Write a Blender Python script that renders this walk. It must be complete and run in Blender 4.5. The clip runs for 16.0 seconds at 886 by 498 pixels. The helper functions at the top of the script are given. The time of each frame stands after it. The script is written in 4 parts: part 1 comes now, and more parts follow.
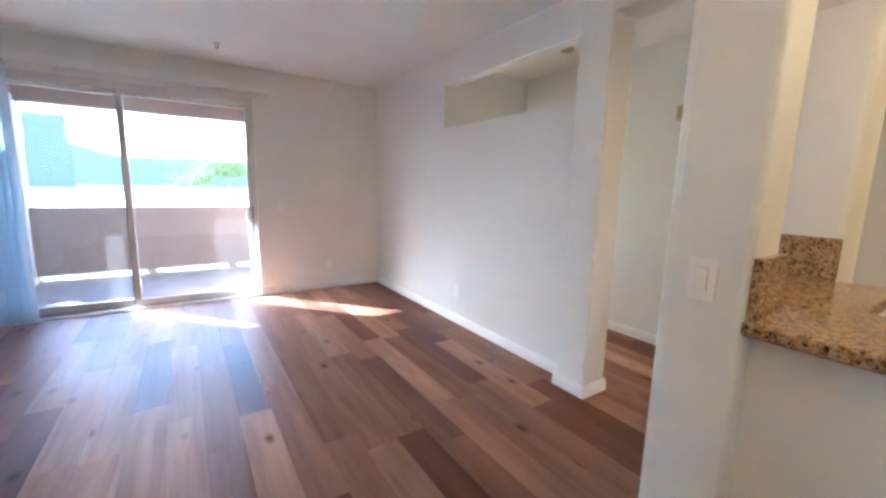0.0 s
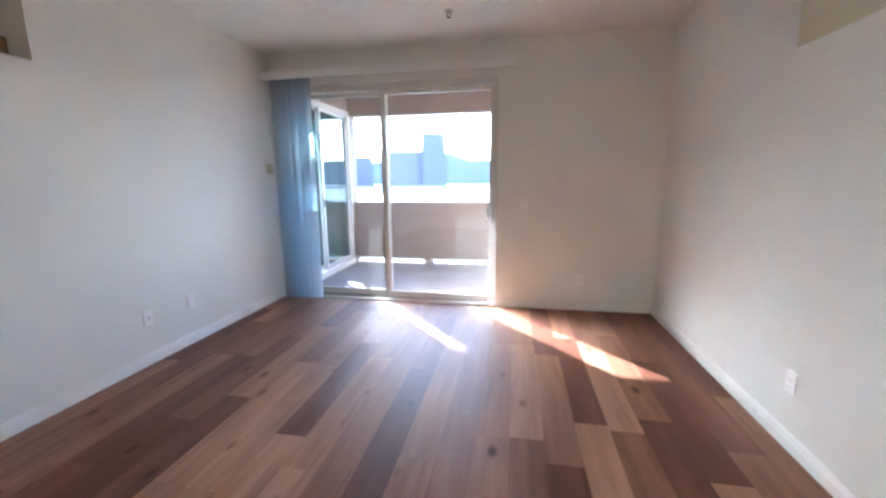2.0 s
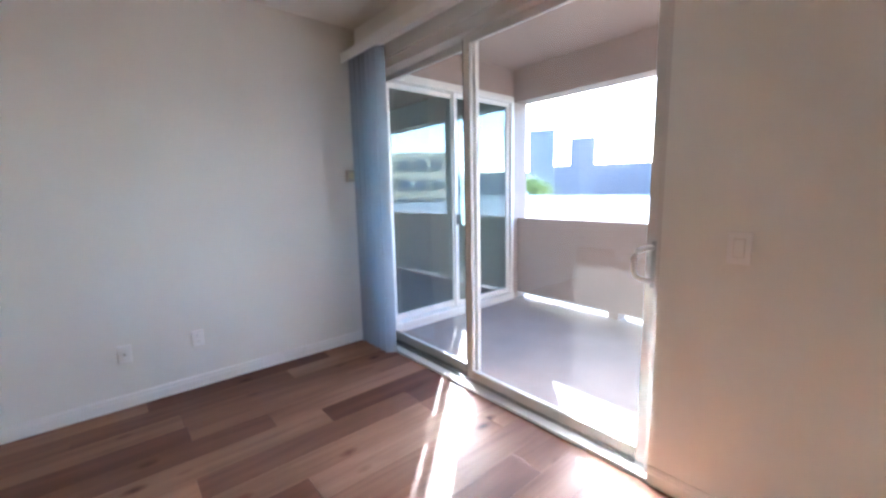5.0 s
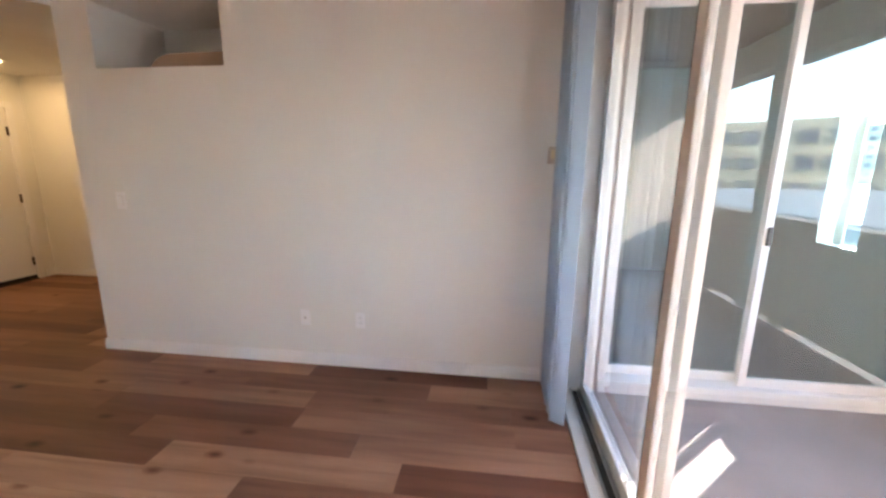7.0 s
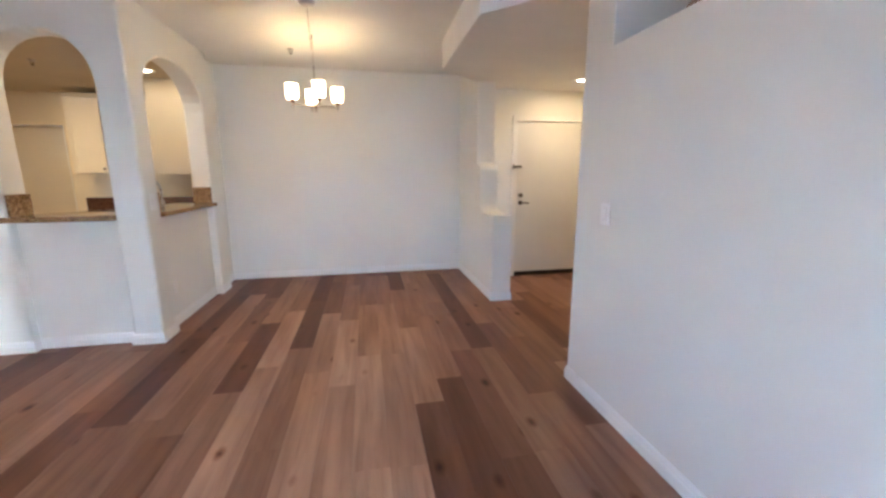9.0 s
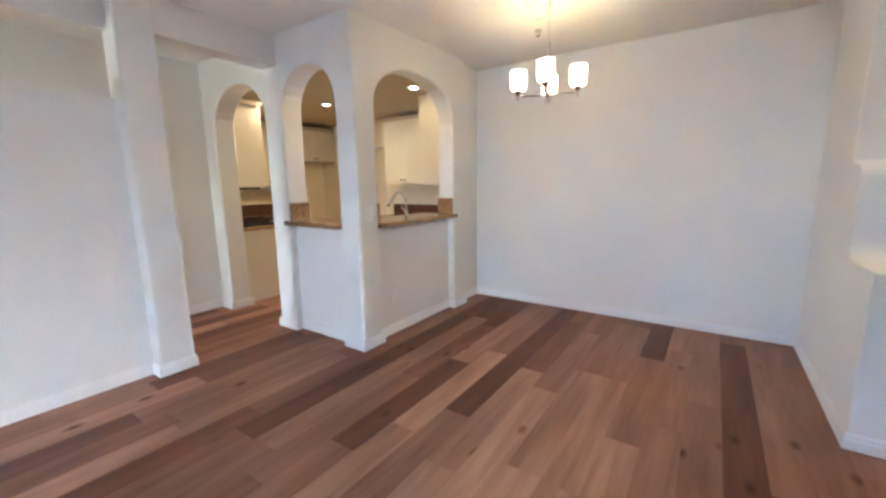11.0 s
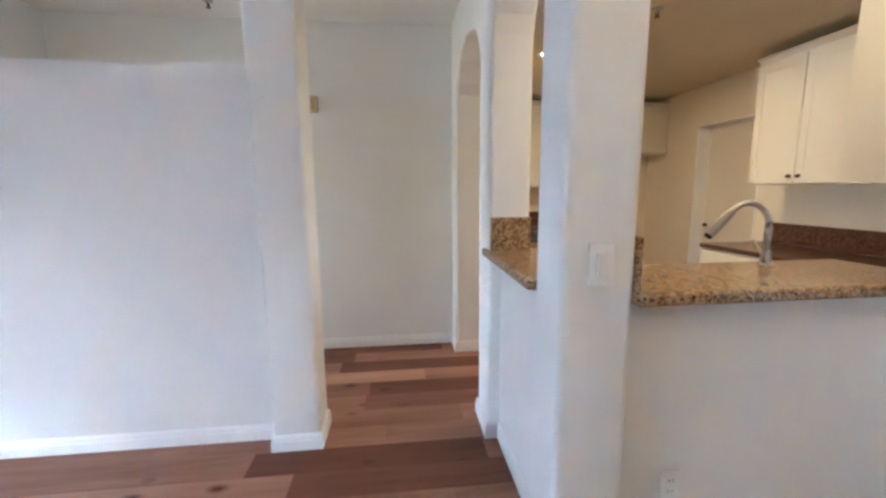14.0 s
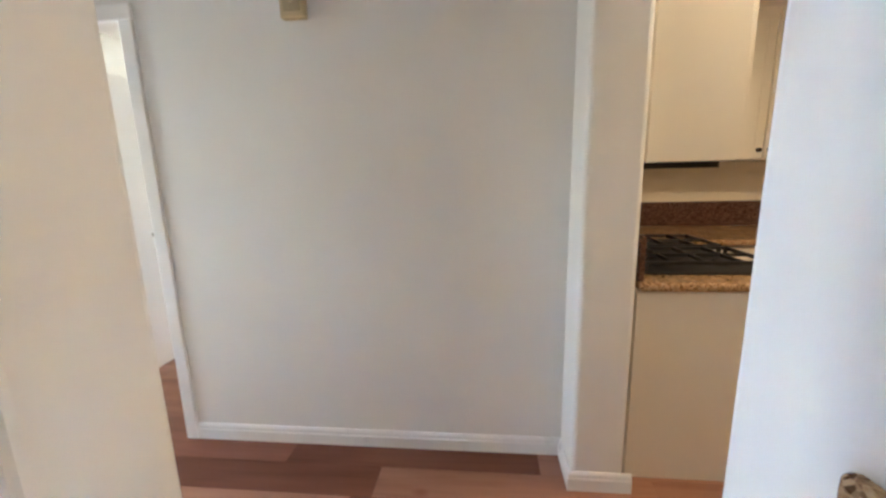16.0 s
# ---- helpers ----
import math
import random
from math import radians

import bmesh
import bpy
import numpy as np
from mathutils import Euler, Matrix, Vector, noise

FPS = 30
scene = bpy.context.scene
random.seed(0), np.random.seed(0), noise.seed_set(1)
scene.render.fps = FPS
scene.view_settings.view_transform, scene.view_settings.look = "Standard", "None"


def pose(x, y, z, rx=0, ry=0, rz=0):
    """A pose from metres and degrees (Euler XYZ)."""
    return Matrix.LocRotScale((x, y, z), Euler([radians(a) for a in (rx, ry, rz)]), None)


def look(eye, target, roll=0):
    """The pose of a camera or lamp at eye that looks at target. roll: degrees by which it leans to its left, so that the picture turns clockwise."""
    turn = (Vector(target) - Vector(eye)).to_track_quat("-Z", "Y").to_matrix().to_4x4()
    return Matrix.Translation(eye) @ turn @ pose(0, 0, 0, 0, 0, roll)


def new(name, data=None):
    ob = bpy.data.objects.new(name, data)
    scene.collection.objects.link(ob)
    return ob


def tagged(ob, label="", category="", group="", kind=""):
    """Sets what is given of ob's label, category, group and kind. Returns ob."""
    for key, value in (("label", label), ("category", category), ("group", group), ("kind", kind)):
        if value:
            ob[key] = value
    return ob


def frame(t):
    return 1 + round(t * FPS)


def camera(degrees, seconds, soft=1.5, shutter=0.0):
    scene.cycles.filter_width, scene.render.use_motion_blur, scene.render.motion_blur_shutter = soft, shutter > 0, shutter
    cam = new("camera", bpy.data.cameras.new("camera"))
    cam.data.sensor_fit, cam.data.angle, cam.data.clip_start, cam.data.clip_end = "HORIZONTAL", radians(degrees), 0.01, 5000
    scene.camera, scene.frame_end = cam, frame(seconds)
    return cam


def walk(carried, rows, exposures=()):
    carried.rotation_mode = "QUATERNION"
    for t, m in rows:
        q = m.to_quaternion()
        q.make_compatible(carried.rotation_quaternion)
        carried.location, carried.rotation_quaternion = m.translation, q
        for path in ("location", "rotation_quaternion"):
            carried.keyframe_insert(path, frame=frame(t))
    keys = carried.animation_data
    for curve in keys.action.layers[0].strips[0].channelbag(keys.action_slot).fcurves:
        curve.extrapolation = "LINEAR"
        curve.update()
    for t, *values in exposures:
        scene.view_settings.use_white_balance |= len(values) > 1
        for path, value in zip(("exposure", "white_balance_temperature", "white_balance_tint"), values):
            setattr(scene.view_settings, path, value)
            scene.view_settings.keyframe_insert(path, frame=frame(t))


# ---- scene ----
cam = camera(96.9, 16.0, 2.7)
PATH = [
    (0, (0.011, 0.118, 1.405), (1.096, 1.769, 1.092), 1.4),
    (0.5, (0.318, 0.312, 1.372), (0.971, 2.176, 1.058), 1.8),
    (1, (0.61, 0.557, 1.373), (0.833, 2.517, 1.044), 1.5),
    (1.5, (0.764, 0.863, 1.384), (0.668, 2.83, 1.035), 0.6),
    (2, (0.92, 1.228, 1.367), (0.566, 3.164, 1.015), -0.5),
    (2.5, (1.153, 1.578, 1.372), (0.514, 3.437, 1.0), -0.9),
    (3, (1.31, 1.958, 1.373), (0.429, 3.717, 1.01), -0.8),
    (5.5, (1.387, 4.031, 1.342), (-0.275, 5.098, 1.027), -1.1),
    (6, (1.26, 4.437, 1.343), (-0.553, 5.202, 0.983), -0.7),
    (6.5, (1.047, 4.699, 1.364), (-0.883, 5.06, 0.981), 0.1),
    (7, (0.737, 4.883, 1.405), (-1.207, 4.635, 1.004), 0.6),
    (7.5, (0.425, 4.91, 1.407), (-1.275, 3.94, 0.996), 0.4),
    (8, (0.12, 4.679, 1.415), (-1.127, 3.174, 0.993), -0.2),
    (8.2, (0.033, 4.593, 1.396), (-1.04, 2.957, 0.982), 0.1),
    (8.5, (-0.149, 4.466, 1.365), (-0.935, 2.67, 0.968), -0.1),
    (9, (-0.458, 4.221, 1.381), (-0.83, 2.292, 1.006), -0.2),
    (9.5, (-0.807, 3.946, 1.383), (-0.78, 1.975, 1.044), -0.9),
    (10, (-1.11, 3.703, 1.396), (-0.694, 1.78, 1.039), -0.9),
    (12.5, (-0.863, 1.835, 1.408), (0.875, 0.874, 1.172), 0.8),
    (13, (-0.519, 1.613, 1.411), (1.312, 0.847, 1.162), 0.6),
    (13.4, (-0.266, 1.411, 1.396), (1.639, 0.863, 1.128), -0.1),
    (13.5, (-0.176, 1.376, 1.397), (1.743, 0.887, 1.115), -0.0),
    (14, (0.179, 1.211, 1.382), (2.146, 0.995, 1.084), -0.5),
    (14.5, (0.598, 1.143, 1.395), (2.571, 1.14, 1.071), -0.6),
    (15, (1.013, 1.063, 1.383), (2.974, 1.255, 1.038), -0.8),
    (15.5, (1.438, 1.104, 1.379), (3.386, 1.373, 1.018), -1.1),
    (16, (1.85, 1.124, 1.369), (3.802, 1.325, 0.983), -1.4),
]
walk(cam, [(t, look(eye, target, roll)) for t, eye, target, roll in PATH], [(0.0, 5.05, 4850, 5), (0.5, 4.92, 4900, 5), (1.0, 4.9, 5050, 5), (2.0, 4.72, 5200, 5), (3.0, 4.6, 5300, 6), (5.5, 4.45, 5350, 7), (6.0, 4.42, 5600, 8), (6.5, 4.5, 5950, 10), (7.0, 4.7, 6400, 12), (7.5, 4.95, 6200, 12), (8.0, 5.05, 5700, 9), (8.5, 4.98, 5250, 8), (9.5, 5.22, 5000, 6), (10.0, 5.22, 4950, 5), (12.5, 5.15, 4620, 5), (14.0, 5.2, 4570, 5), (15.5, 5.22, 4750, 6), (16.0, 5.27, 4650, 7)])

# ---------------------------------------------------------------- world, sun, exposure
SUN_DIR = Vector((-0.61, 0.67, 0.425)).normalized()      # towards the sun, north-west and low
world = bpy.data.worlds.new("sky_world")
world.use_nodes = True
scene.world = world
wn = world.node_tree
sky = wn.nodes.new("ShaderNodeTexSky")
sky.sky_type = "NISHITA"
sky.sun_disc = False
sky.sun_elevation = math.asin(SUN_DIR.z)
sky.sun_rotation = math.atan2(SUN_DIR.x, SUN_DIR.y)
wn.links.new(sky.outputs[0], wn.nodes["Background"].inputs[0])
wn.nodes["Background"].inputs[1].default_value = 0.15
sun_data = bpy.data.lights.new("sun", "SUN")
sun_data.energy, sun_data.angle, sun_data.color = 2.0, radians(0.5), (1.0, 0.96, 0.90)
sun = new("sun", sun_data)
sun.matrix_world = look((0, 0, 30), Vector((0, 0, 30)) - SUN_DIR)


def downlight(name, x, y, z, watts, color, size=0.11):
    d = bpy.data.lights.new(name, "AREA")
    d.shape, d.size, d.energy, d.color = "DISK", size, watts, color
    o = new(name, d)
    o.location = (x, y, z)
    return o


WARM = (1.0, 0.62, 0.27)
CANS = [(1.72, -0.60, 2.44, 0.06), (1.66, 0.10, 2.44, 0.16), (3.20, -0.62, 2.44, 0.50), (3.36, 0.02, 2.44, 0.20)]
for cx, cy, cz, watts in CANS:
    downlight("kitchen_can_lamp", cx, cy, cz - 0.02, watts, WARM)
downlight("entry_can_lamp", -2.92, -0.17, 2.41, 0.36, WARM)



def added_room_lamp(name, x, y, z, w, h, watts, color):
    """An added area lamp in an unseen opening, shining south."""
    d = bpy.data.lights.new(name, "AREA")
    d.shape, d.size, d.size_y, d.energy, d.color = "RECTANGLE", w, h, watts, color
    o = new(name, d)
    o.matrix_world = pose(x, y, z, -90, 0, 0)
    return o


# Both windows are unseen additions; their lamps brighten the hall and far room.
added_room_lamp("back_room_added_lamp", 3.02, 5.36, 1.45, 0.34, 0.9, 1.15, (1.0, 0.78, 0.50))
added_room_lamp("east_room_added_lamp", 5.2, 4.58, 1.45, 0.32, 1.2, 1.6, (1.0, 0.74, 0.42))

# ---------------------------------------------------------------- materials


def material(name):
    m = bpy.data.materials.new(name)
    m.use_nodes = True
    return m, m.node_tree, m.node_tree.nodes["Principled BSDF"]


def node(tree, kind, **values):
    n = tree.nodes.new(kind)
    for key, value in values.items():
        n.inputs[key].default_value = value
    return n


def coords(tree, scale=(1, 1, 1), vary=0.0):
    tc = tree.nodes.new("ShaderNodeTexCoord")
    mp = node(tree, "ShaderNodeMapping", Scale=scale)
    if vary:
        oi = tree.nodes.new("ShaderNodeObjectInfo")
        mul = node(tree, "ShaderNodeMath")
        mul.operation = "MULTIPLY"
        mul.inputs[1].default_value = vary
        tree.links.new(oi.outputs["Random"], mul.inputs[0])
        add = tree.nodes.new("ShaderNodeVectorMath")
        tree.links.new(tc.outputs["Object"], add.inputs[0])
        tree.links.new(mul.outputs[0], add.inputs[1])
        tree.links.new(add.outputs[0], mp.inputs["Vector"])
    else:
        tree.links.new(tc.outputs["Object"], mp.inputs["Vector"])
    return mp


def ramp(tree, stops):
    r = tree.nodes.new("ShaderNodeValToRGB")
    els = r.color_ramp.elements
    while len(els) < len(stops):
        els.new(0.5)
    for e, (p, c) in zip(els, stops):
        e.position, e.color = p, (*c, 1)
    return r


def bump(tree, bsdf, height, strength, distance):
    b = node(tree, "ShaderNodeBump", Strength=strength, Distance=distance)
    tree.links.new(height, b.inputs["Height"])
    tree.links.new(b.outputs[0], bsdf.inputs["Normal"])


def plain(name, color, rough=0.5, metal=0.0, var=0.06, grain=60.0, bump_strength=0.15, coarse=2.0, bump_size=0.002):
    """Paint, plastic, stucco or metal: a base colour with faint stains at one scale and fine relief at another."""
    m, t, b = material(name)
    mp = coords(t)
    n1 = node(t, "ShaderNodeTexNoise", Scale=coarse, Detail=4.0)
    n2 = node(t, "ShaderNodeTexNoise", Scale=grain, Detail=3.0)
    t.links.new(mp.outputs[0], n1.inputs["Vector"])
    t.links.new(mp.outputs[0], n2.inputs["Vector"])
    lo = [c * (1 - var) for c in color]
    hi = [min(1, c * (1 + var)) for c in color]
    r = ramp(t, [(0.3, lo), (0.7, hi)])
    t.links.new(n1.outputs["Fac"], r.inputs[0])
    t.links.new(r.outputs[0], b.inputs["Base Color"])
    rr = node(t, "ShaderNodeMapRange")
    rr.inputs["To Min"].default_value, rr.inputs["To Max"].default_value = max(0.02, rough - 0.07), min(1, rough + 0.07)
    t.links.new(n1.outputs["Fac"], rr.inputs["Value"])
    t.links.new(rr.outputs[0], b.inputs["Roughness"])
    b.inputs["Metallic"].default_value = metal
    if bump_strength:
        bump(t, b, n2.outputs["Fac"], bump_strength, bump_size)
    return m


def wood_floor(name, stops):
    """Wide-plank floor: a tone for each plank, long grain streaks, broad blotches and dark knots."""
    m, t, b = material(name)
    oi = t.nodes.new("ShaderNodeObjectInfo")
    tone = ramp(t, stops)
    t.links.new(oi.outputs["Random"], tone.inputs[0])
    mp = coords(t, (17, 1.1, 17), 37.0)
    n = node(t, "ShaderNodeTexNoise", Scale=1.0, Detail=6.0, Roughness=0.62, Distortion=0.6)
    t.links.new(mp.outputs[0], n.inputs["Vector"])
    grain = ramp(t, [(0.25, (0.70, 0.63, 0.60)), (0.5, (0.97, 0.96, 0.95)), (0.75, (1.10, 1.10, 1.09))])
    t.links.new(n.outputs["Fac"], grain.inputs[0])
    mp2 = coords(t, (7.5, 0.9, 7.5), 53.0)
    n2 = node(t, "ShaderNodeTexNoise", Scale=1.0, Detail=3.0)
    t.links.new(mp2.outputs[0], n2.inputs["Vector"])
    blotch = ramp(t, [(0.3, (0.74, 0.67, 0.64)), (0.7, (1.16, 1.17, 1.18))])
    t.links.new(n2.outputs["Fac"], blotch.inputs[0])
    warp = node(t, "ShaderNodeTexNoise", Scale=26.0, Detail=2.0)
    mp3 = coords(t, (5.6, 3.0, 0.4), 71.0)
    t.links.new(mp3.outputs[0], warp.inputs["Vector"])
    off = t.nodes.new("ShaderNodeVectorMath")
    off.operation = "MULTIPLY_ADD"
    off.inputs[1].default_value = (0.10, 0.10, 0.0)
    t.links.new(warp.outputs["Color"], off.inputs[0])
    t.links.new(mp3.outputs[0], off.inputs[2])
    kn = node(t, "ShaderNodeTexVoronoi", Scale=1.0)
    t.links.new(off.outputs[0], kn.inputs["Vector"])
    knot = ramp(t, [(0.055, (0.20, 0.11, 0.085)), (0.11, (0.60, 0.47, 0.41)), (0.20, (1, 1, 1))])
    pick = t.nodes.new("ShaderNodeSeparateColor")
    t.links.new(kn.outputs["Color"], pick.inputs[0])
    few = node(t, "ShaderNodeMath")
    few.operation = "GREATER_THAN"
    few.inputs[1].default_value = 0.50
    t.links.new(pick.outputs[0], few.inputs[0])
    apart = node(t, "ShaderNodeMath")
    t.links.new(kn.outputs["Distance"], apart.inputs[0])
    t.links.new(few.outputs[0], apart.inputs[1])
    t.links.new(apart.outputs[0], knot.inputs[0])
    col = tone.outputs[0]
    for other in (grain, blotch, knot):
        mix = t.nodes.new("ShaderNodeMix")
        mix.data_type, mix.blend_type = "RGBA", "MULTIPLY"
        mix.inputs["Factor"].default_value = 1.0
        t.links.new(col, mix.inputs["A"])
        t.links.new(other.outputs[0], mix.inputs["B"])
        col = mix.outputs["Result"]
    t.links.new(col, b.inputs["Base Color"])
    rr = node(t, "ShaderNodeMapRange")
    rr.inputs["To Min"].default_value, rr.inputs["To Max"].default_value = 0.40, 0.55
    t.links.new(n.outputs["Fac"], rr.inputs["Value"])
    t.links.new(rr.outputs[0], b.inputs["Roughness"])
    b.inputs["Specular IOR Level"].default_value = 0.28
    bump(t, b, n.outputs["Fac"], 0.12, 0.002)
    return m


def granite(name, stops, rough=0.13):
    m, t, b = material(name)
    mp = coords(t)
    v = node(t, "ShaderNodeTexVoronoi", Scale=135.0)
    n = node(t, "ShaderNodeTexNoise", Scale=58.0, Detail=5.0, Roughness=0.7, Distortion=1.2)
    n2 = node(t, "ShaderNodeTexNoise", Scale=7.0, Detail=3.0)
    for q in (v, n, n2):
        t.links.new(mp.outputs[0], q.inputs["Vector"])
    base = ramp(t, stops)
    t.links.new(n.outputs["Fac"], base.inputs[0])
    bw = t.nodes.new("ShaderNodeRGBToBW")
    t.links.new(v.outputs["Color"], bw.inputs[0])
    fleck = ramp(t, [(0.12, (0.25, 0.19, 0.15)), (0.30, (0.88, 0.84, 0.78)), (0.8, (1.25, 1.2, 1.1))])
    t.links.new(bw.outputs[0], fleck.inputs[0])
    mix = t.nodes.new("ShaderNodeMix")
    mix.data_type, mix.blend_type = "RGBA", "MULTIPLY"
    mix.inputs["Factor"].default_value = 1.0
    t.links.new(base.outputs[0], mix.inputs["A"])
    t.links.new(fleck.outputs[0], mix.inputs["B"])
    t.links.new(mix.outputs["Result"], b.inputs["Base Color"])
    b.inputs["Roughness"].default_value = rough
    bump(t, b, n2.outputs["Fac"], 0.05, 0.001)
    return m


def glass(name, tint=(1, 1, 1), rough=0.0):
    m, t, b = material(name)
    b.inputs["Base Color"].default_value = (*tint, 1)
    b.inputs["Transmission Weight"].default_value = 1.0
    b.inputs["Roughness"].default_value = rough
    b.inputs["IOR"].default_value = 1.45
    return m


def coated_glass(name, tint, low):
    """Thin tinted glass: clear straight on, with a mirror sheen that grows towards grazing views."""
    m, t, b = material(name)
    t.nodes.remove(b)
    see = node(t, "ShaderNodeBsdfTransparent", Color=(*tint, 1))
    gloss = node(t, "ShaderNodeBsdfGlossy", Roughness=0.0)
    lw = node(t, "ShaderNodeLayerWeight", Blend=0.5)
    power = node(t, "ShaderNodeMath")
    power.operation = "POWER"
    power.inputs[1].default_value = 5.0
    t.links.new(lw.outputs["Facing"], power.inputs[0])
    scale = node(t, "ShaderNodeMapRange")
    scale.inputs["To Min"].default_value, scale.inputs["To Max"].default_value = low, 1.0
    t.links.new(power.outputs[0], scale.inputs["Value"])
    both = node(t, "ShaderNodeMixShader")
    t.links.new(scale.outputs[0], both.inputs[0])
    t.links.new(see.outputs[0], both.inputs[1])
    t.links.new(gloss.outputs[0], both.inputs[2])
    t.links.new(both.outputs[0], t.nodes["Material Output"].inputs["Surface"])
    return m


def emitter(name, color, strength, base=(0.9, 0.88, 0.82)):
    m, t, b = material(name)
    b.inputs["Base Color"].default_value = (*base, 1)
    b.inputs["Emission Color"].default_value = (*color, 1)
    b.inputs["Emission Strength"].default_value = strength
    return m


PAINT = plain("white_wall_paint", (0.875, 0.868, 0.822), 0.55, grain=210.0, var=0.025, bump_strength=0.22, coarse=1.3, bump_size=0.0015)
CEIL = plain("ceiling_paint", (0.88, 0.868, 0.82), 0.8, grain=120.0, var=0.03, bump_strength=0.3)
KWALL = plain("cream_kitchen_wall_paint", (0.80, 0.715, 0.54), 0.55, grain=210.0, var=0.03, bump_strength=0.2, coarse=1.3, bump_size=0.0015)
# Dim warm lamplight is mixed into the kitchen ceiling's colour.
KCEIL = plain("lamplight_tinted_kitchen_ceiling", (0.60, 0.515, 0.35), 0.7, grain=120.0, var=0.04, bump_strength=0.3)
TRIM = plain("white_trim_enamel", (0.91, 0.905, 0.885), 0.3, grain=40.0, var=0.03, bump_strength=0.05)
STUCCO = plain("pink_beige_stucco", (0.34, 0.26, 0.22), 0.9, grain=260.0, var=0.07, bump_strength=0.6, bump_size=0.004)
DECK = plain("balcony_concrete_coating", (0.25, 0.205, 0.19), 0.8, grain=180.0, var=0.10, bump_strength=0.4, coarse=3.0)
WOOD = wood_floor("tan_oak_plank", [(0.0, (0.215, 0.096, 0.055)), (0.25, (0.285, 0.140, 0.083)), (0.65, (0.335, 0.175, 0.107)), (1.0, (0.38, 0.208, 0.131))])
WOOD_PALE = wood_floor("pale_oak_plank", [(0.0, (0.41, 0.228, 0.140)), (0.5, (0.465, 0.268, 0.168)), (1.0, (0.52, 0.308, 0.196))])
WOOD_DARK = wood_floor("dark_brown_oak_plank", [(0.0, (0.135, 0.050, 0.029)), (0.5, (0.175, 0.070, 0.041)), (1.0, (0.215, 0.094, 0.056))])
UNDER = plain("dark_underlay", (0.07, 0.045, 0.03), 0.9)
GRANITE = granite("speckled_granite", [(0.28, (0.03, 0.02, 0.016)), (0.40, (0.19, 0.105, 0.055)), (0.50, (0.38, 0.25, 0.125)), (0.62, (0.46, 0.34, 0.20)), (0.78, (0.30, 0.23, 0.19))])
# Same stone as above; its red-brown darkness holds the kitchen's dim warm light.
GRANITE_DIM = granite("dim_lit_granite", [(0.28, (0.02, 0.010, 0.008)), (0.42, (0.075, 0.036, 0.026)), (0.55, (0.125, 0.066, 0.045)), (0.75, (0.17, 0.10, 0.07))], 0.2)
GLASS = glass("clear_glass")
gt = GLASS.node_tree
dust = node(gt, "ShaderNodeBsdfTranslucent", Color=(0.8, 0.78, 0.75, 1))
film = node(gt, "ShaderNodeMixShader", Fac=0.009)
gt.links.new(gt.nodes["Principled BSDF"].outputs[0], film.inputs[1])
gt.links.new(dust.outputs[0], film.inputs[2])
gt.links.new(film.outputs[0], gt.nodes["Material Output"].inputs["Surface"])
GLASS_TINT = coated_glass("greenish_glass", (0.66, 0.78, 0.77), 0.12)
FRAME = plain("white_vinyl_frame", (0.72, 0.70, 0.665), 0.35, grain=50.0, var=0.05, bump_strength=0.08)
FRAME_DARK = plain("dark_rubber_gasket", (0.03, 0.028, 0.026), 0.7)
TRACK = plain("worn_aluminium_track", (0.42, 0.42, 0.41), 0.4, 0.9, var=0.15)
VANE = plain("white_pvc_vane", (0.76, 0.78, 0.80), 0.4, var=0.03, bump_strength=0.05)
vt = VANE.node_tree
# Blue sky light is tinted into the see-through part; the plastic is white.
thin0 = node(vt, "ShaderNodeBsdfTranslucent", Color=(0.76, 0.82, 0.88, 1))
clear = node(vt, "ShaderNodeBsdfTransparent", Color=(0.80, 0.88, 0.95, 1))
thin = node(vt, "ShaderNodeMixShader", Fac=0.7)
vt.links.new(thin0.outputs[0], thin.inputs[1])
vt.links.new(clear.outputs[0], thin.inputs[2])
blend = node(vt, "ShaderNodeMixShader", Fac=0.68)
vt.links.new(vt.nodes["Principled BSDF"].outputs[0], blend.inputs[1])
vt.links.new(thin.outputs[0], blend.inputs[2])
vt.links.new(blend.outputs[0], vt.nodes["Material Output"].inputs["Surface"])
CABINET = plain("cream_cabinet_paint", (0.78, 0.72, 0.59), 0.45, var=0.03, bump_strength=0.05)
DOORPAINT = plain("white_door_paint", (0.85, 0.84, 0.81), 0.38, var=0.03, bump_strength=0.08)
NICKEL = plain("brushed_nickel", (0.55, 0.52, 0.48), 0.28, 1.0, var=0.08, grain=220.0, bump_strength=0.05)
BRONZE = plain("dark_bronze_metal", (0.10, 0.075, 0.055), 0.4, 0.9, var=0.15)
IRON = plain("black_cast_iron", (0.018, 0.017, 0.017), 0.55, 0.2)
BLACK = plain("black_rubber", (0.012, 0.012, 0.012), 0.7)
PLASTIC = plain("white_switch_plastic", (0.95, 0.945, 0.93), 0.32, var=0.02, bump_strength=0.0)
BEIGE = plain("yellowed_beige_plastic", (0.62, 0.52, 0.30), 0.45, var=0.05, bump_strength=0.0)
TANBOX = plain("tan_plastic", (0.50, 0.42, 0.33), 0.5, var=0.05, bump_strength=0.0)
STEEL = plain("stainless_steel", (0.55, 0.55, 0.54), 0.22, 1.0, var=0.06)
SHADE = emitter("lit_frosted_glass", (1.0, 0.63, 0.28), 0.46)
LENS = emitter("lit_lamp_lens", (1.0, 0.80, 0.52), 1.0)
ROOFING = plain("white_roof_membrane", (0.21, 0.21, 0.21), 0.8, var=0.12, coarse=0.15, grain=3.0, bump_strength=0.1)
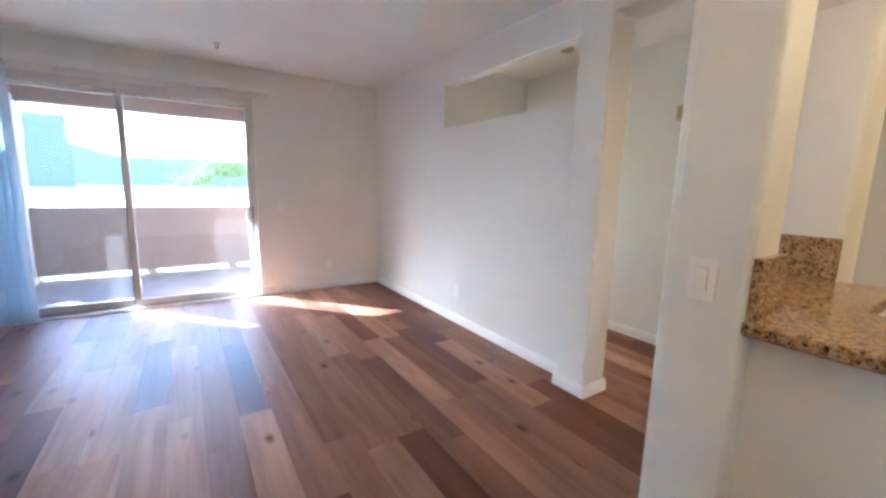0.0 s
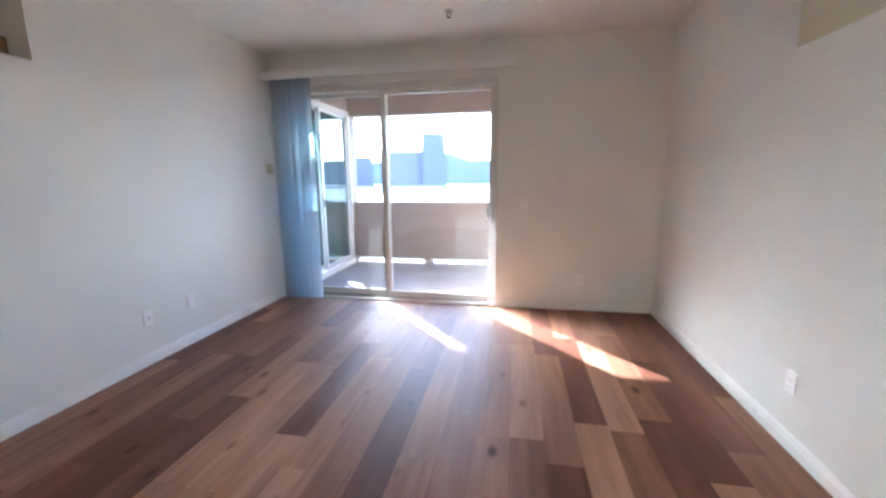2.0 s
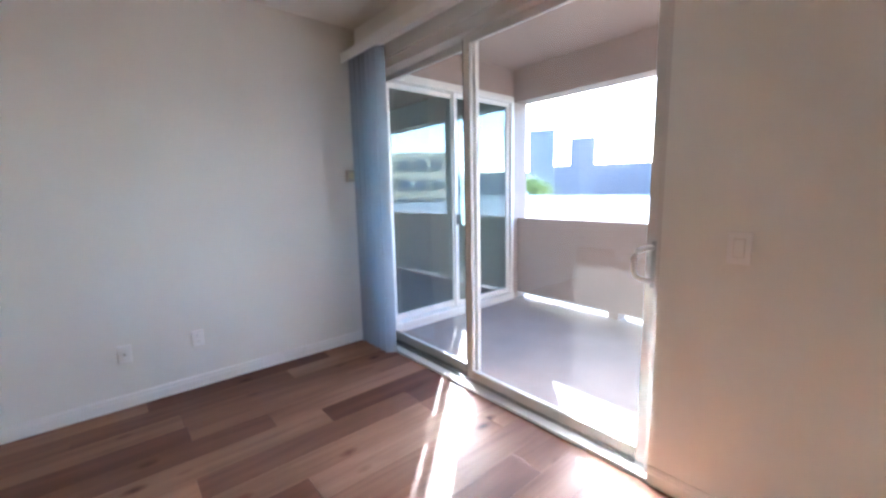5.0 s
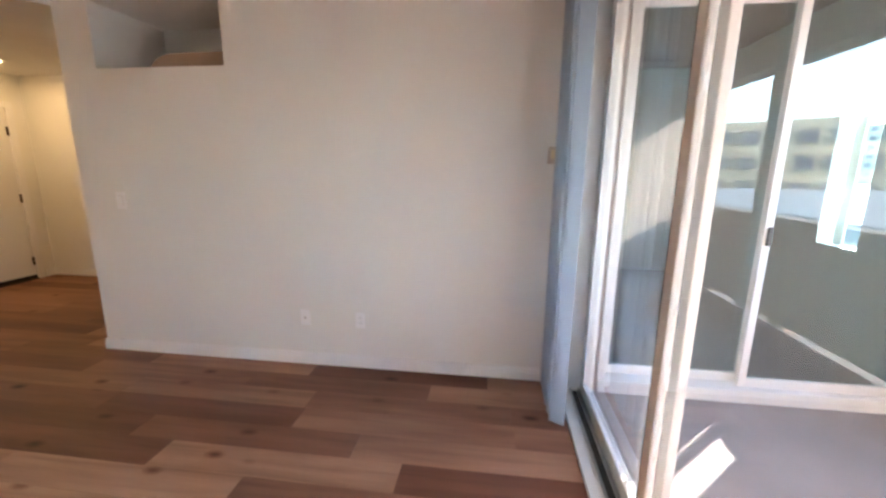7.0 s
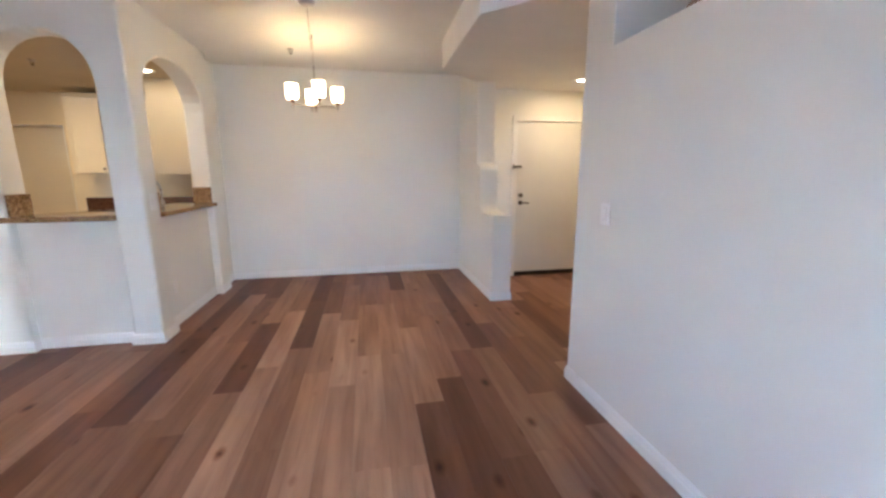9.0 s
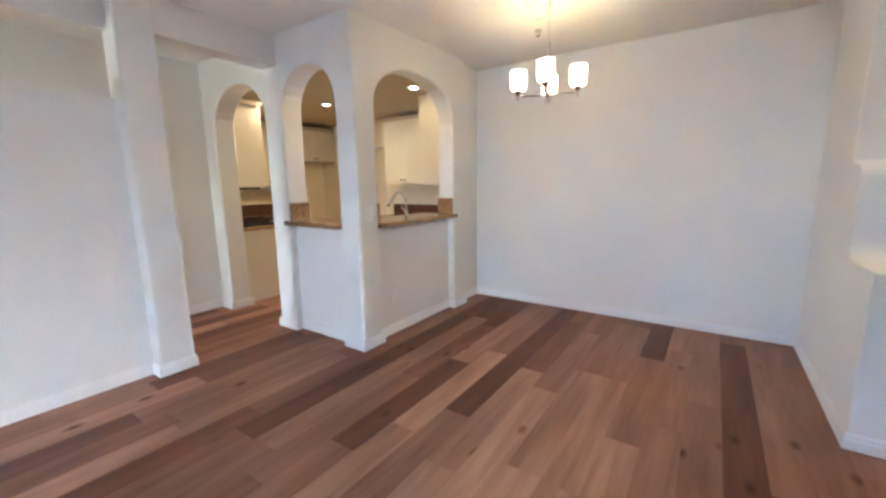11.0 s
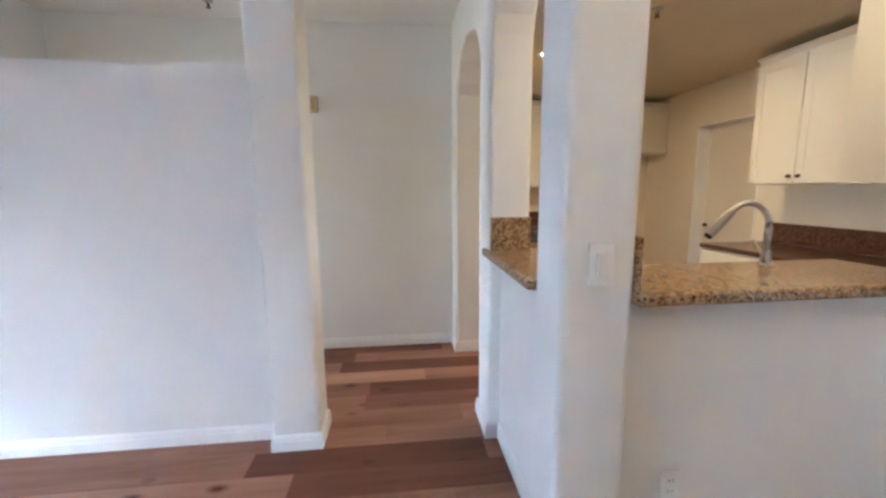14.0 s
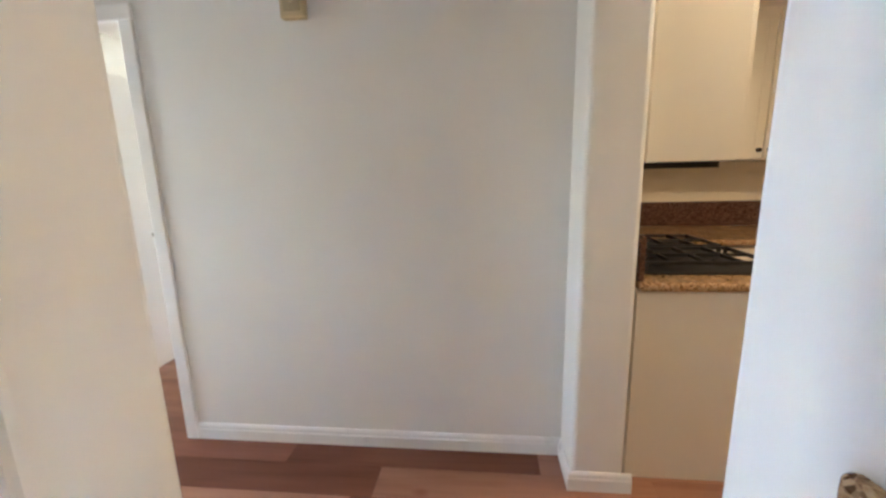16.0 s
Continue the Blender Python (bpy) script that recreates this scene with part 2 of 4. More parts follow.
# Blue haze is mixed into these three colours instead of filling the air.
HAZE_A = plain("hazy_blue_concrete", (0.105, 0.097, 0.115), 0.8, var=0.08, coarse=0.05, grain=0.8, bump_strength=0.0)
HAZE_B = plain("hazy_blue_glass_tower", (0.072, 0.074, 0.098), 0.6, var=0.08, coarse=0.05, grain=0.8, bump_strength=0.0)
HILL = plain("haze_blue_hill", (0.115, 0.118, 0.150), 0.9, var=0.15, coarse=0.02, grain=0.2, bump_strength=0.0)
GROUND = plain("city_ground", (0.10, 0.105, 0.10), 0.9, var=0.2, coarse=0.02, grain=0.3, bump_strength=0.0)
LEAF = plain("green_leaf", (0.11, 0.15, 0.016), 0.55, var=0.25, coarse=4.0)
BARK = plain("grey_brown_bark", (0.12, 0.085, 0.06), 0.9, var=0.2, grain=30.0, bump_strength=0.6)
CREAMWALL = plain("cream_building_stucco", (0.42, 0.36, 0.26), 0.85, var=0.06)

# ---------------------------------------------------------------- builders
ORIGIN = {}


def box(bm, x0, x1, y0, y1, z0, z1, bevel=0.0, seg=2):
    g = bmesh.ops.create_cube(bm, size=1.0)
    bmesh.ops.scale(bm, vec=(x1 - x0, y1 - y0, z1 - z0), verts=g["verts"])
    bmesh.ops.translate(bm, vec=((x0 + x1) / 2, (y0 + y1) / 2, (z0 + z1) / 2), verts=g["verts"])
    if bevel:
        edges = list({e for v in g["verts"] for e in v.link_edges})
        bmesh.ops.bevel(bm, geom=edges, offset=bevel, segments=seg, affect="EDGES", profile=0.5)
    return bm


def boxes(*items, bevel=0.0):
    bm = bmesh.new()
    for it in items:
        box(bm, *it, bevel=bevel)
    return bm


def prism(bm, pts, axis, a0, a1):
    """A flat outline drawn out along an axis; pts are the other two coordinates in xyz order."""
    def place(p, a):
        return {"x": (a, p[0], p[1]), "y": (p[0], a, p[1]), "z": (p[0], p[1], a)}[axis]
    lo = [bm.verts.new(place(p, a0)) for p in pts]
    hi = [bm.verts.new(place(p, a1)) for p in pts]
    bm.faces.new(lo)
    bm.faces.new(hi)
    for i in range(len(pts)):
        j = (i + 1) % len(pts)
        bm.faces.new((lo[i], lo[j], hi[j], hi[i]))
    bmesh.ops.recalc_face_normals(bm, faces=bm.faces)
    return bm


def cyl(bm, c, r, h, axis="z", seg=24, r2=None):
    g = bmesh.ops.create_cone(bm, cap_ends=True, segments=seg, radius1=r, radius2=r if r2 is None else r2, depth=h)
    rot = {"z": Matrix.Identity(3), "x": Matrix.Rotation(math.pi / 2, 3, "Y"), "y": Matrix.Rotation(-math.pi / 2, 3, "X")}[axis]
    bmesh.ops.rotate(bm, cent=(0, 0, 0), matrix=rot, verts=g["verts"])
    bmesh.ops.translate(bm, vec=c, verts=g["verts"])
    return bm


def tube(bm, path, r, seg=10):
    """A round bar along a path of points."""
    pts = [Vector(p) for p in path]
    rings = []
    up = Vector((0.31, 0.17, 0.93))
    for i, p in enumerate(pts):
        d = (pts[min(i + 1, len(pts) - 1)] - pts[max(i - 1, 0)]).normalized()
        a = d.cross(up)
        a = a.normalized() if a.length > 0.05 else d.cross(Vector((1, 0, 0))).normalized()
        b = d.cross(a)
        rings.append([bm.verts.new(p + r * (math.cos(k * math.tau / seg) * a + math.sin(k * math.tau / seg) * b)) for k in range(seg)])
    for r0, r1 in zip(rings, rings[1:]):
        for k in range(seg):
            bm.faces.new((r0[k], r0[(k + 1) % seg], r1[(k + 1) % seg], r1[k]))
    bm.faces.new(rings[0])
    bm.faces.new(rings[-1])
    bmesh.ops.recalc_face_normals(bm, faces=bm.faces)
    return bm


def lathe(bm, c, profile, seg=24):
    """A turned shape about the upright line through c; profile: radius and height."""
    rings = [[bm.verts.new((c[0] + r * math.cos(k * math.tau / seg), c[1] + r * math.sin(k * math.tau / seg), c[2] + z)) for k in range(seg)] for r, z in profile]
    for r0, r1 in zip(rings, rings[1:]):
        for k in range(seg):
            bm.faces.new((r0[k], r0[(k + 1) % seg], r1[(k + 1) % seg], r1[k]))
    bm.faces.new(rings[0])
    bm.faces.new(rings[-1])
    bmesh.ops.recalc_face_normals(bm, faces=bm.faces)
    return bm


def finish(name, bm, mat, smooth=False):
    me = bpy.data.meshes.new(name)
    if smooth:
        for f in bm.faces:
            f.smooth = True
        for e in bm.edges:
            if len(e.link_faces) == 2 and e.calc_face_angle(0) > 0.6:
                e.smooth = False
    bm.to_mesh(me)
    bm.free()
    me.materials.append(mat)
    return me


def thing(name, at, label, category, group="", kind=""):
    """An Empty at the base of a thing, which parents its parts."""
    ob = new(name)
    ob.location = at
    ob.empty_display_size = 0.1
    ORIGIN[ob.name] = Vector(at)
    return tagged(ob, label, category, group, kind)


def part(name, bm, mat, parent, label="", smooth=False):
    """One mesh, drawn in world places, under a thing or a part."""
    me = finish(name, bm, mat, smooth)
    me.transform(Matrix.Translation(-ORIGIN[parent.name]))
    ob = new(name, me)
    ob.parent = parent
    ORIGIN[ob.name] = ORIGIN[parent.name]
    return tagged(ob, label)


def single(name, bm, mat, label="", category="", kind="", smooth=False, group="", at=(0, 0, 0)):
    """A thing or a piece of the setting that is one mesh."""
    me = finish(name, bm, mat, smooth)
    me.transform(Matrix.Translation(-Vector(at)))
    ob = new(name, me)
    ob.location = at
    ORIGIN[ob.name] = Vector(at)
    return tagged(ob, label, category, group, kind)


def structure(name, bm, mat, label="", category="wall", bevel=0.0):
    ob = single(name, bm, mat, label, category, "structure")
    if bevel:
        mod = ob.modifiers.new("rounded_corners", "BEVEL")
        mod.width, mod.segments, mod.limit_method, mod.angle_limit = bevel, 3, "ANGLE", radians(50)
    return ob


def arch_outline(u0, u1, spring, top, n=14):
    """The points of an arch's underside from u0 to u1, with its legs down to the floor."""
    c, a, b = (u0 + u1) / 2, (u1 - u0) / 2, top - spring
    curve = [(c - a * math.cos(math.pi * k / n), spring + b * math.sin(math.pi * k / n) ** 0.9) for k in range(n + 1)]
    return [(u0, 0.0)] + curve + [(u1, 0.0)]


# ---------------------------------------------------------------- the large structure
H = 2.70          # ceiling
WX, EX, NY, SY = -1.762, 2.31, 5.345, -1.31
TOP = H + 0.03

# living room, west wall with a high plant niche
structure("wall_west", boxes((WX - 0.14, WX, 1.94, NY + 0.2, 0, 2.04), (WX - 0.14, WX, 1.94, 2.205, 2.04, TOP), (WX - 0.14, WX, 3.135, NY + 0.2, 2.04, TOP), (WX - 0.14, WX, 2.205, 3.135, 2.46, TOP)), PAINT, "white painted wall with a high open niche")
structure("wall_niche_west", boxes((WX - 0.62, WX - 0.14, 2.105, 2.205, 1.94, 2.56), (WX - 0.62, WX - 0.14, 3.135, 3.235, 1.94, 2.56), (WX - 0.72, WX - 0.62, 2.105, 3.235, 1.94, 2.56), (WX - 0.62, WX - 0.14, 2.205, 3.135, 1.94, 2.036), (WX - 0.62, WX - 0.14, 2.205, 3.135, 2.464, 2.56)), PAINT, "inside of the high niche, white paint")
structure("wall_north", boxes((WX - 0.14, -1.68, NY, NY + 0.22, 0, TOP), (0.74, EX + 0.12, NY, NY + 0.22, 0, TOP), (-1.68, 0.74, NY, NY + 0.22, 2.36, TOP)), PAINT, "white painted wall round the sliding balcony door")
structure("wall_north_stucco", boxes((0.74, EX + 0.2, NY + 0.222, NY + 0.25, -0.2, 2.8), (-1.73, 0.74, NY + 0.222, NY + 0.25, 2.36, 2.8)), STUCCO, "pink beige stucco outer face beside the balcony door")
structure("wall_east", boxes((EX, EX + 0.12, 1.90, NY + 0.1, 0, 2.0), (EX, EX + 0.12, 3.655, NY + 0.1, 2.0, TOP), (EX, EX + 0.12, 1.90, 3.655, 2.43, TOP)), PAINT, "white painted wall with a long high opening to the hall")
structure("wall_post", boxes((2.19, 2.42, 1.665, 1.907, 0, TOP)), PAINT, "white square post at the end of the wall", bevel=0.02)
structure("wall_header", boxes((2.195, 2.415, 0.70, 1.70, 2.445, TOP)), PAINT, "white header beam over the hall entrance", bevel=0.008)

# kitchen walls with three arches
north_profile = [(1.25, 0.0)] + arch_outline(1.465, 2.168, 2.03, 2.40) + arch_outline(2.435, 3.37, 2.01, 2.385) + [(5.17, 0.0), (5.17, TOP), (1.25, TOP)]
structure("wall_kitchen_north", prism(bmesh.new(), north_profile, "y", 0.535, 0.75), PAINT, "white wall with an arched doorway and an arched counter opening", bevel=0.02)
west_profile = [(-0.90, 0.0)] + arch_outline(-0.655, 0.52, 2.04, 2.405) + [(0.74, 0.0), (0.74, TOP), (-0.90, TOP)]
structure("wall_kitchen_west", prism(bmesh.new(), west_profile, "x", 1.248, 1.442), PAINT, "white wall with a wide arched counter opening", bevel=0.02)
structure("wall_kitchen_west_end", boxes((1.325, 1.50, SY - 0.1, -0.89, 0, TOP)), PAINT, "white wall set back beside the arch")
structure("wall_bar_north", boxes((1.44, 2.19, 0.51, 0.685, 0, 1.03)), PAINT, "white half wall under the granite bar")
structure("wall_bar_west", boxes((1.32, 1.49, -0.67, 0.55, 0, 1.03)), PAINT, "white half wall under the granite bar")
structure("wall_kitchen_south", boxes((1.40, 3.42, -2.20, -2.0, 0, TOP), (4.20, 5.17, -2.20, -2.0, 0, TOP), (3.42, 4.20, -2.20, -2.0, 2.03, TOP)), KWALL, "cream kitchen wall with a pantry door")
structure("wall_kitchen_east", boxes((5.05, 5.17, -2.0, 0.54, 0, TOP)), KWALL, "cream kitchen wall behind the cabinets")
structure("wall_kitchen_inner", boxes((1.40, 1.50, -2.0, SY - 0.1, 0, TOP)), PAINT, "white kitchen wall")

# dining
structure("wall_south", boxes((-1.98, 1.42, SY - 0.12, SY, 0, TOP)), PAINT, "plain white dining wall")
nib = [(SY - 0.05, 0), (0.24, 0), (0.24, 0.945), (-0.15, 0.945)]
nib += [(-0.25 + 0.10 * (1 - math.sin(a)), 1.045 - 0.10 * math.cos(a)) for a in [k * math.pi / 12 for k in range(1, 7)]]
nib += [(-0.25, 1.40)] + [(-0.25 - 0.09 * (1 - math.cos(a)), 1.40 + 0.09 * math.sin(a)) for a in [k * math.pi / 12 for k in range(1, 7)]]
nib += [(-0.40, 1.49), (-0.42, 1.51), (-0.42, TOP), (SY - 0.05, TOP)]
structure("wall_nib", prism(bmesh.new(), nib, "x", -1.985, -1.77), PAINT, "white divider wall with a curved stepped end", bevel=0.008)

# entry
structure("wall_entry_south", boxes((-3.66, -3.375, -0.88, -0.76, 0, TOP), (-2.365, -1.97, -0.88, -0.76, 0, TOP), (-3.375, -2.365, -0.88, -0.76, 2.075, TOP)), PAINT, "white entry wall round the front door")
structure("wall_entry_west", boxes((-3.66, -3.54, -0.88, 2.06, 0, TOP)), PAINT, "white entry wall in warm lamplight")
structure("wall_entry_north", boxes((-3.54, WX - 0.14, 1.945, 2.06, 0, TOP)), PAINT, "white entry wall")
structure("ceiling_entry", prism(bmesh.new(), [(-1.27, 0.02), (-1.25, 1.45), (-1.745, 1.945), (-3.6, 1.945), (-3.6, -0.8), (-1.98, -0.8), (-1.98, -0.62), (-1.75, -0.43)], "z", 2.43, H + 0.02), CEIL, "white dropped soffit with angled corners over the entry", "ceiling")

# hall and the room beyond it
structure("wall_hall_east", boxes((3.585, 3.70, 0.62, 2.70, 0, TOP), (3.585, 3.70, 3.52, 3.90, 0, TOP), (3.585, 3.70, 2.70, 3.52, 2.05, TOP)), PAINT, "off-white hall wall with a door opening")
# The openings in these three walls are added to let the lamps' light through.
structure("wall_hall_north", boxes((EX + 0.12, 2.60, 3.78, 3.90, 0, TOP), (3.42, 3.585, 3.78, 3.90, 0, TOP), (2.60, 3.42, 3.78, 3.90, 2.05, TOP)), PAINT, "off-white hall end wall with an unseen opening added for the lamp")
structure("wall_back_room", boxes((2.43, 2.84, NY, NY + 0.2, 0, TOP), (3.20, 3.67, NY, NY + 0.2, 0, TOP), (2.84, 3.20, NY, NY + 0.2, 0, 0.95), (2.84, 3.20, NY, NY + 0.2, 1.95, TOP)), PAINT, "plain unseen wall past the hall, with an opening added for the lamp")
structure("wall_room_east", boxes((3.67, 5.03, 4.6, 4.72, 0, TOP), (5.37, 6.5, 4.6, 4.72, 0, TOP), (5.03, 5.37, 4.6, 4.72, 0, 0.8), (5.03, 5.37, 4.6, 4.72, 2.1, TOP), (6.5, 6.62, 1.2, 4.72, 0, TOP), (3.67, 6.62, 1.2, 1.32, 0, TOP), (3.55, 3.67, 3.90, NY, 0, TOP)), PAINT, "plain wall of the room beyond the hall")

# ceilings
structure("ceiling", boxes((-3.7, 6.7, -2.21, NY + 0.22, H, H + 0.2)), CEIL, "white flat ceiling", "ceiling")
structure("ceiling_kitchen", boxes((1.43, 5.06, -2.01, 0.545, 2.44, H - 0.004)), KCEIL, "dropped kitchen ceiling with dim warm light in its beige colour", "ceiling")

# balcony and the room behind its glass
structure("balcony_floor", boxes((-1.95, 2.6, NY + 0.23, 7.66, -0.22, -0.015)), DECK, "grey pink coated concrete balcony floor", "floor")
structure("balcony_parapet", boxes((-1.73, 1.078, 7.485, 7.65, 0.055, 1.0)), STUCCO, "pink beige stucco balcony parapet", "wall", bevel=0.01)
structure("parapet_foot", boxes((-0.53, -0.42, 7.49, 7.645, -0.015, 0.055), (0.55, 0.68, 7.49, 7.645, -0.015, 0.055)), STUCCO, "short stucco feet under the parapet", "wall")
structure("balcony_beam", boxes((-1.73, 1.078, 7.40, 7.65, 2.36, 2.8)), STUCCO, "pink beige stucco beam over the balcony opening", "wall")
structure("balcony_ceiling", boxes((-5.2, 2.8, NY + 0.25, 7.65, 2.72, 2.95)), STUCCO, "stucco balcony ceiling", "ceiling")
structure("balcony_wall_west", boxes((-1.93, -1.73, NY + 0.2, 5.60, -0.2, 2.72), (-1.93, -1.73, 7.39, 7.65, -0.2, 2.72), (-1.93, -1.73, 5.60, 7.39, 2.42, 2.72), (-1.93, -1.73, 5.60, 7.39, -0.2, -0.01)), STUCCO, "pink beige stucco wall round a glass door", "wall")
structure("balcony_wall_east", boxes((1.08, 1.25, NY + 0.252, 7.65, -0.014, 2.718)), STUCCO, "sunlit stucco side wall of the balcony", "wall")
# The window's thin bar is added to split the sun streak indoors.
structure("wall_bedroom", boxes((-5.1, -2.78, 7.5, 7.62, 0, 2.8), (-2.41, -1.93, 7.5, 7.62, 0, 2.8), (-2.78, -2.41, 7.5, 7.62, 0, 0.85), (-2.78, -2.41, 7.5, 7.62, 2.16, 2.8), (-2.736, -2.655, 7.59, 7.605, 0.85, 2.16), (-5.2, -5.1, 3.4, 7.62, 0, 2.8), (-5.1, -1.93, 3.4, 3.5, 0, 2.8), (-1.95, -1.89, 3.5, 5.56, 0, 2.8)), PAINT, "white wall behind the balcony glass, with an added bar splitting the sun")
structure("ceiling_bedroom", boxes((-5.2, -1.88, 3.4, 5.62, 2.75, 2.9)), CEIL, "white ceiling of the room behind the balcony glass", "ceiling")
structure("floor_bedroom", boxes((-5.2, -1.93, 3.4, 7.62, -0.2, 0.0)), DECK, "grey carpet-like floor of the room behind the glass", "floor")


# ---------------------------------------------------------------- baseboards
def baseboard(name, pts, h=0.088, d=0.014):
    """A moulded skirting along a run of wall points; the room lies to the left of the run."""
    bm = bmesh.new()
    pts = [Vector(p) for p in pts]
    prof = [(0, 0.0), (d, 0.0), (d, h * 0.62), (d * 0.75, h * 0.72), (d * 0.75, h * 0.86), (d * 0.35, h), (0, h)]
    rows = []
    for i, p in enumerate(pts):
        dirs = []
        if i > 0:
            dirs.append((p - pts[i - 1]).normalized())
        if i < len(pts) - 1:
            dirs.append((pts[i + 1] - p).normalized())
        normals = [Vector((-q.y, q.x)) for q in dirs]
        nn = sum(normals, Vector((0, 0)))
        nn = nn / max(0.3, nn.dot(normals[0]))
        rows.append([bm.verts.new((p.x + nn.x * o, p.y + nn.y * o, z + 0.004)) for o, z in prof])
    for r0, r1 in zip(rows, rows[1:]):
        for k in range(len(prof)):
            j = (k + 1) % len(prof)
            bm.faces.new((r0[k], r0[j], r1[j], r1[k]))
    bm.faces.new(rows[0])
    bm.faces.new(rows[-1])
    bmesh.ops.recalc_face_normals(bm, faces=bm.faces)
    return structure(name, bm, TRIM, "white moulded baseboard", "baseboard")


baseboard("baseboard_west", [(-1.69, NY), (WX, NY), (WX, 1.94), (WX - 0.15, 1.94)])
baseboard("baseboard_north", [(EX, 1.907), (EX, NY), (0.742, NY)])
baseboard("baseboard_post", [(2.43, 1.9), (2.42, 1.665), (2.19, 1.665), (2.19, 1.907), (2.305, 1.907)])
baseboard("baseboard_dining", [(-1.98, -0.74), (-1.98, 0.24), (-1.77, 0.24), (-1.77, SY), (1.325, SY), (1.325, -0.90), (1.248, -0.90), (1.248, -0.655), (1.32, -0.655), (1.32, 0.515), (1.248, 0.515), (1.248, 0.752), (1.465, 0.752), (1.465, 0.685), (2.168, 0.685), (2.168, 0.752), (2.435, 0.752), (2.435, 0.50)])
baseboard("baseboard_hall", [(3.37, 0.50), (3.37, 0.752), (3.585, 0.752), (3.585, 2.635)])
baseboard("baseboard_hall_back", [(2.60, 3.78), (2.43, 3.78), (2.43, 1.91)])
baseboard("baseboard_entry", [(-1.9, 1.945), (-3.54, 1.945), (-3.54, -0.76), (-3.44, -0.76)])
baseboard("baseboard_entry_side", [(-2.30, -0.76), (-1.98, -0.76)])


# ---------------------------------------------------------------- sliding balcony doors
def sash(parent, name, run, across, lo, hi, z0, z1, mat, glassmat, w=0.055, deep=0.032):
    """A glazed door leaf: two stiles, two rails and a pane, in the plane run = 'x' or 'y'."""
    def b(u0, u1, za, zb, d=deep):
        return boxes((u0, u1, across - d / 2, across + d / 2, za, zb), bevel=0.004 if d == deep else 0) if run == "x" else boxes((across - d / 2, across + d / 2, u0, u1, za, zb), bevel=0.004 if d == deep else 0)
    leaf = part(name, b(lo, lo + w, z0, z1), mat, parent)
    part("stile", b(hi - w, hi, z0, z1), mat, leaf)
    part("rail", b(lo + w, hi - w, z0, z0 + w * 1.3), mat, leaf)
    part("rail", b(lo + w, hi - w, z1 - w, z1), mat, leaf)
    pane = part("pane", b(lo + w - 0.006, hi - w + 0.006, z0 + w, z1 - w + 0.01, 0.006), glassmat, leaf, "clear glass pane")
    pane.visible_shadow = False
    return leaf


slider = thing("sliding_door_1", (-0.48, 5.45, 0.0), "white vinyl sliding glass balcony door, closed", "sliding door", kind="structure")
part("frame_head", boxes((-1.68, 0.74, 5.36, 5.53, 2.29, 2.36), bevel=0.004), FRAME, slider)
part("frame_jamb", boxes((-1.68, -1.635, 5.36, 5.53, 0, 2.29), bevel=0.004), FRAME, slider)
part("frame_jamb", boxes((0.71, 0.745, 5.375, 5.53, 0, 2.33), bevel=0.004), FRAME, slider)
part("sill", boxes((-1.68, 0.74, 5.34, 5.56, -0.02, 0.022), bevel=0.003), FRAME, slider)
part("track", boxes((-1.635, 0.655, 5.405, 5.411, 0.022, 0.042), (-1.635, 0.655, 5.455, 5.461, 0.022, 0.042), (-1.635, 0.655, 5.50, 5.506, 0.022, 0.042)), TRACK, slider, "worn aluminium track")
# A thin dark strip lies in the track groove.
part("track_groove", boxes((-1.63, 0.65, 5.415, 5.45, 0.0215, 0.0235)), FRAME_DARK, slider, "dark strip in the track groove")
sash(slider, "fixed_leaf", "x", 5.485, -1.635, -0.455, 0.03, 2.30, FRAME, GLASS)
inner = sash(slider, "sliding_leaf", "x", 5.43, -0.515, 0.71, 0.03, 2.30, FRAME, GLASS)
part("gasket", boxes((-0.52, -0.516, 5.415, 5.445, 0.04, 2.28)), FRAME_DARK, inner, "dark weather strip")
grip = [(0.694, 5.412, 0.93), (0.662, 5.382, 0.932), (0.637, 5.358, 0.95), (0.629, 5.352, 0.975), (0.629, 5.352, 1.04), (0.637, 5.358, 1.062), (0.662, 5.382, 1.078), (0.694, 5.412, 1.08)]
part("handle", tube(bmesh.new(), grip, 0.012), FRAME, inner, "white looped pull handle", True)
part("handle_plate", boxes((0.682, 0.706, 5.398, 5.416, 0.90, 1.11), bevel=0.003), TRACK, inner, "grey metal handle plate")

slider2 = thing("sliding_door_2", (-1.80, 6.5, 0.0), "white framed glass door reflecting sky and rooftops", "sliding door", kind="structure")
part("frame_head", boxes((-1.90, -1.715, 5.60, 7.39, 2.35, 2.42), bevel=0.004), FRAME, slider2)
part("frame_jamb", boxes((-1.90, -1.715, 5.60, 5.645, 0, 2.35), bevel=0.004), FRAME, slider2)
part("frame_jamb", boxes((-1.90, -1.715, 7.345, 7.39, 0, 2.35), bevel=0.004), FRAME, slider2)
part("sill", boxes((-1.90, -1.70, 5.60, 7.39, -0.015, 0.07), bevel=0.004), FRAME, slider2)
sash(slider2, "fixed_leaf", "y", -1.77, 6.46, 7.345, 0.07, 2.35, FRAME, GLASS_TINT, 0.045)
leaf2 = sash(slider2, "sliding_leaf", "y", -1.83, 5.645, 6.52, 0.07, 2.35, FRAME, GLASS_TINT, 0.045)
part("handle", boxes((-1.755, -1.735, 6.475, 6.50, 0.98, 1.09), bevel=0.004), IRON, leaf2, "small dark latch handle")

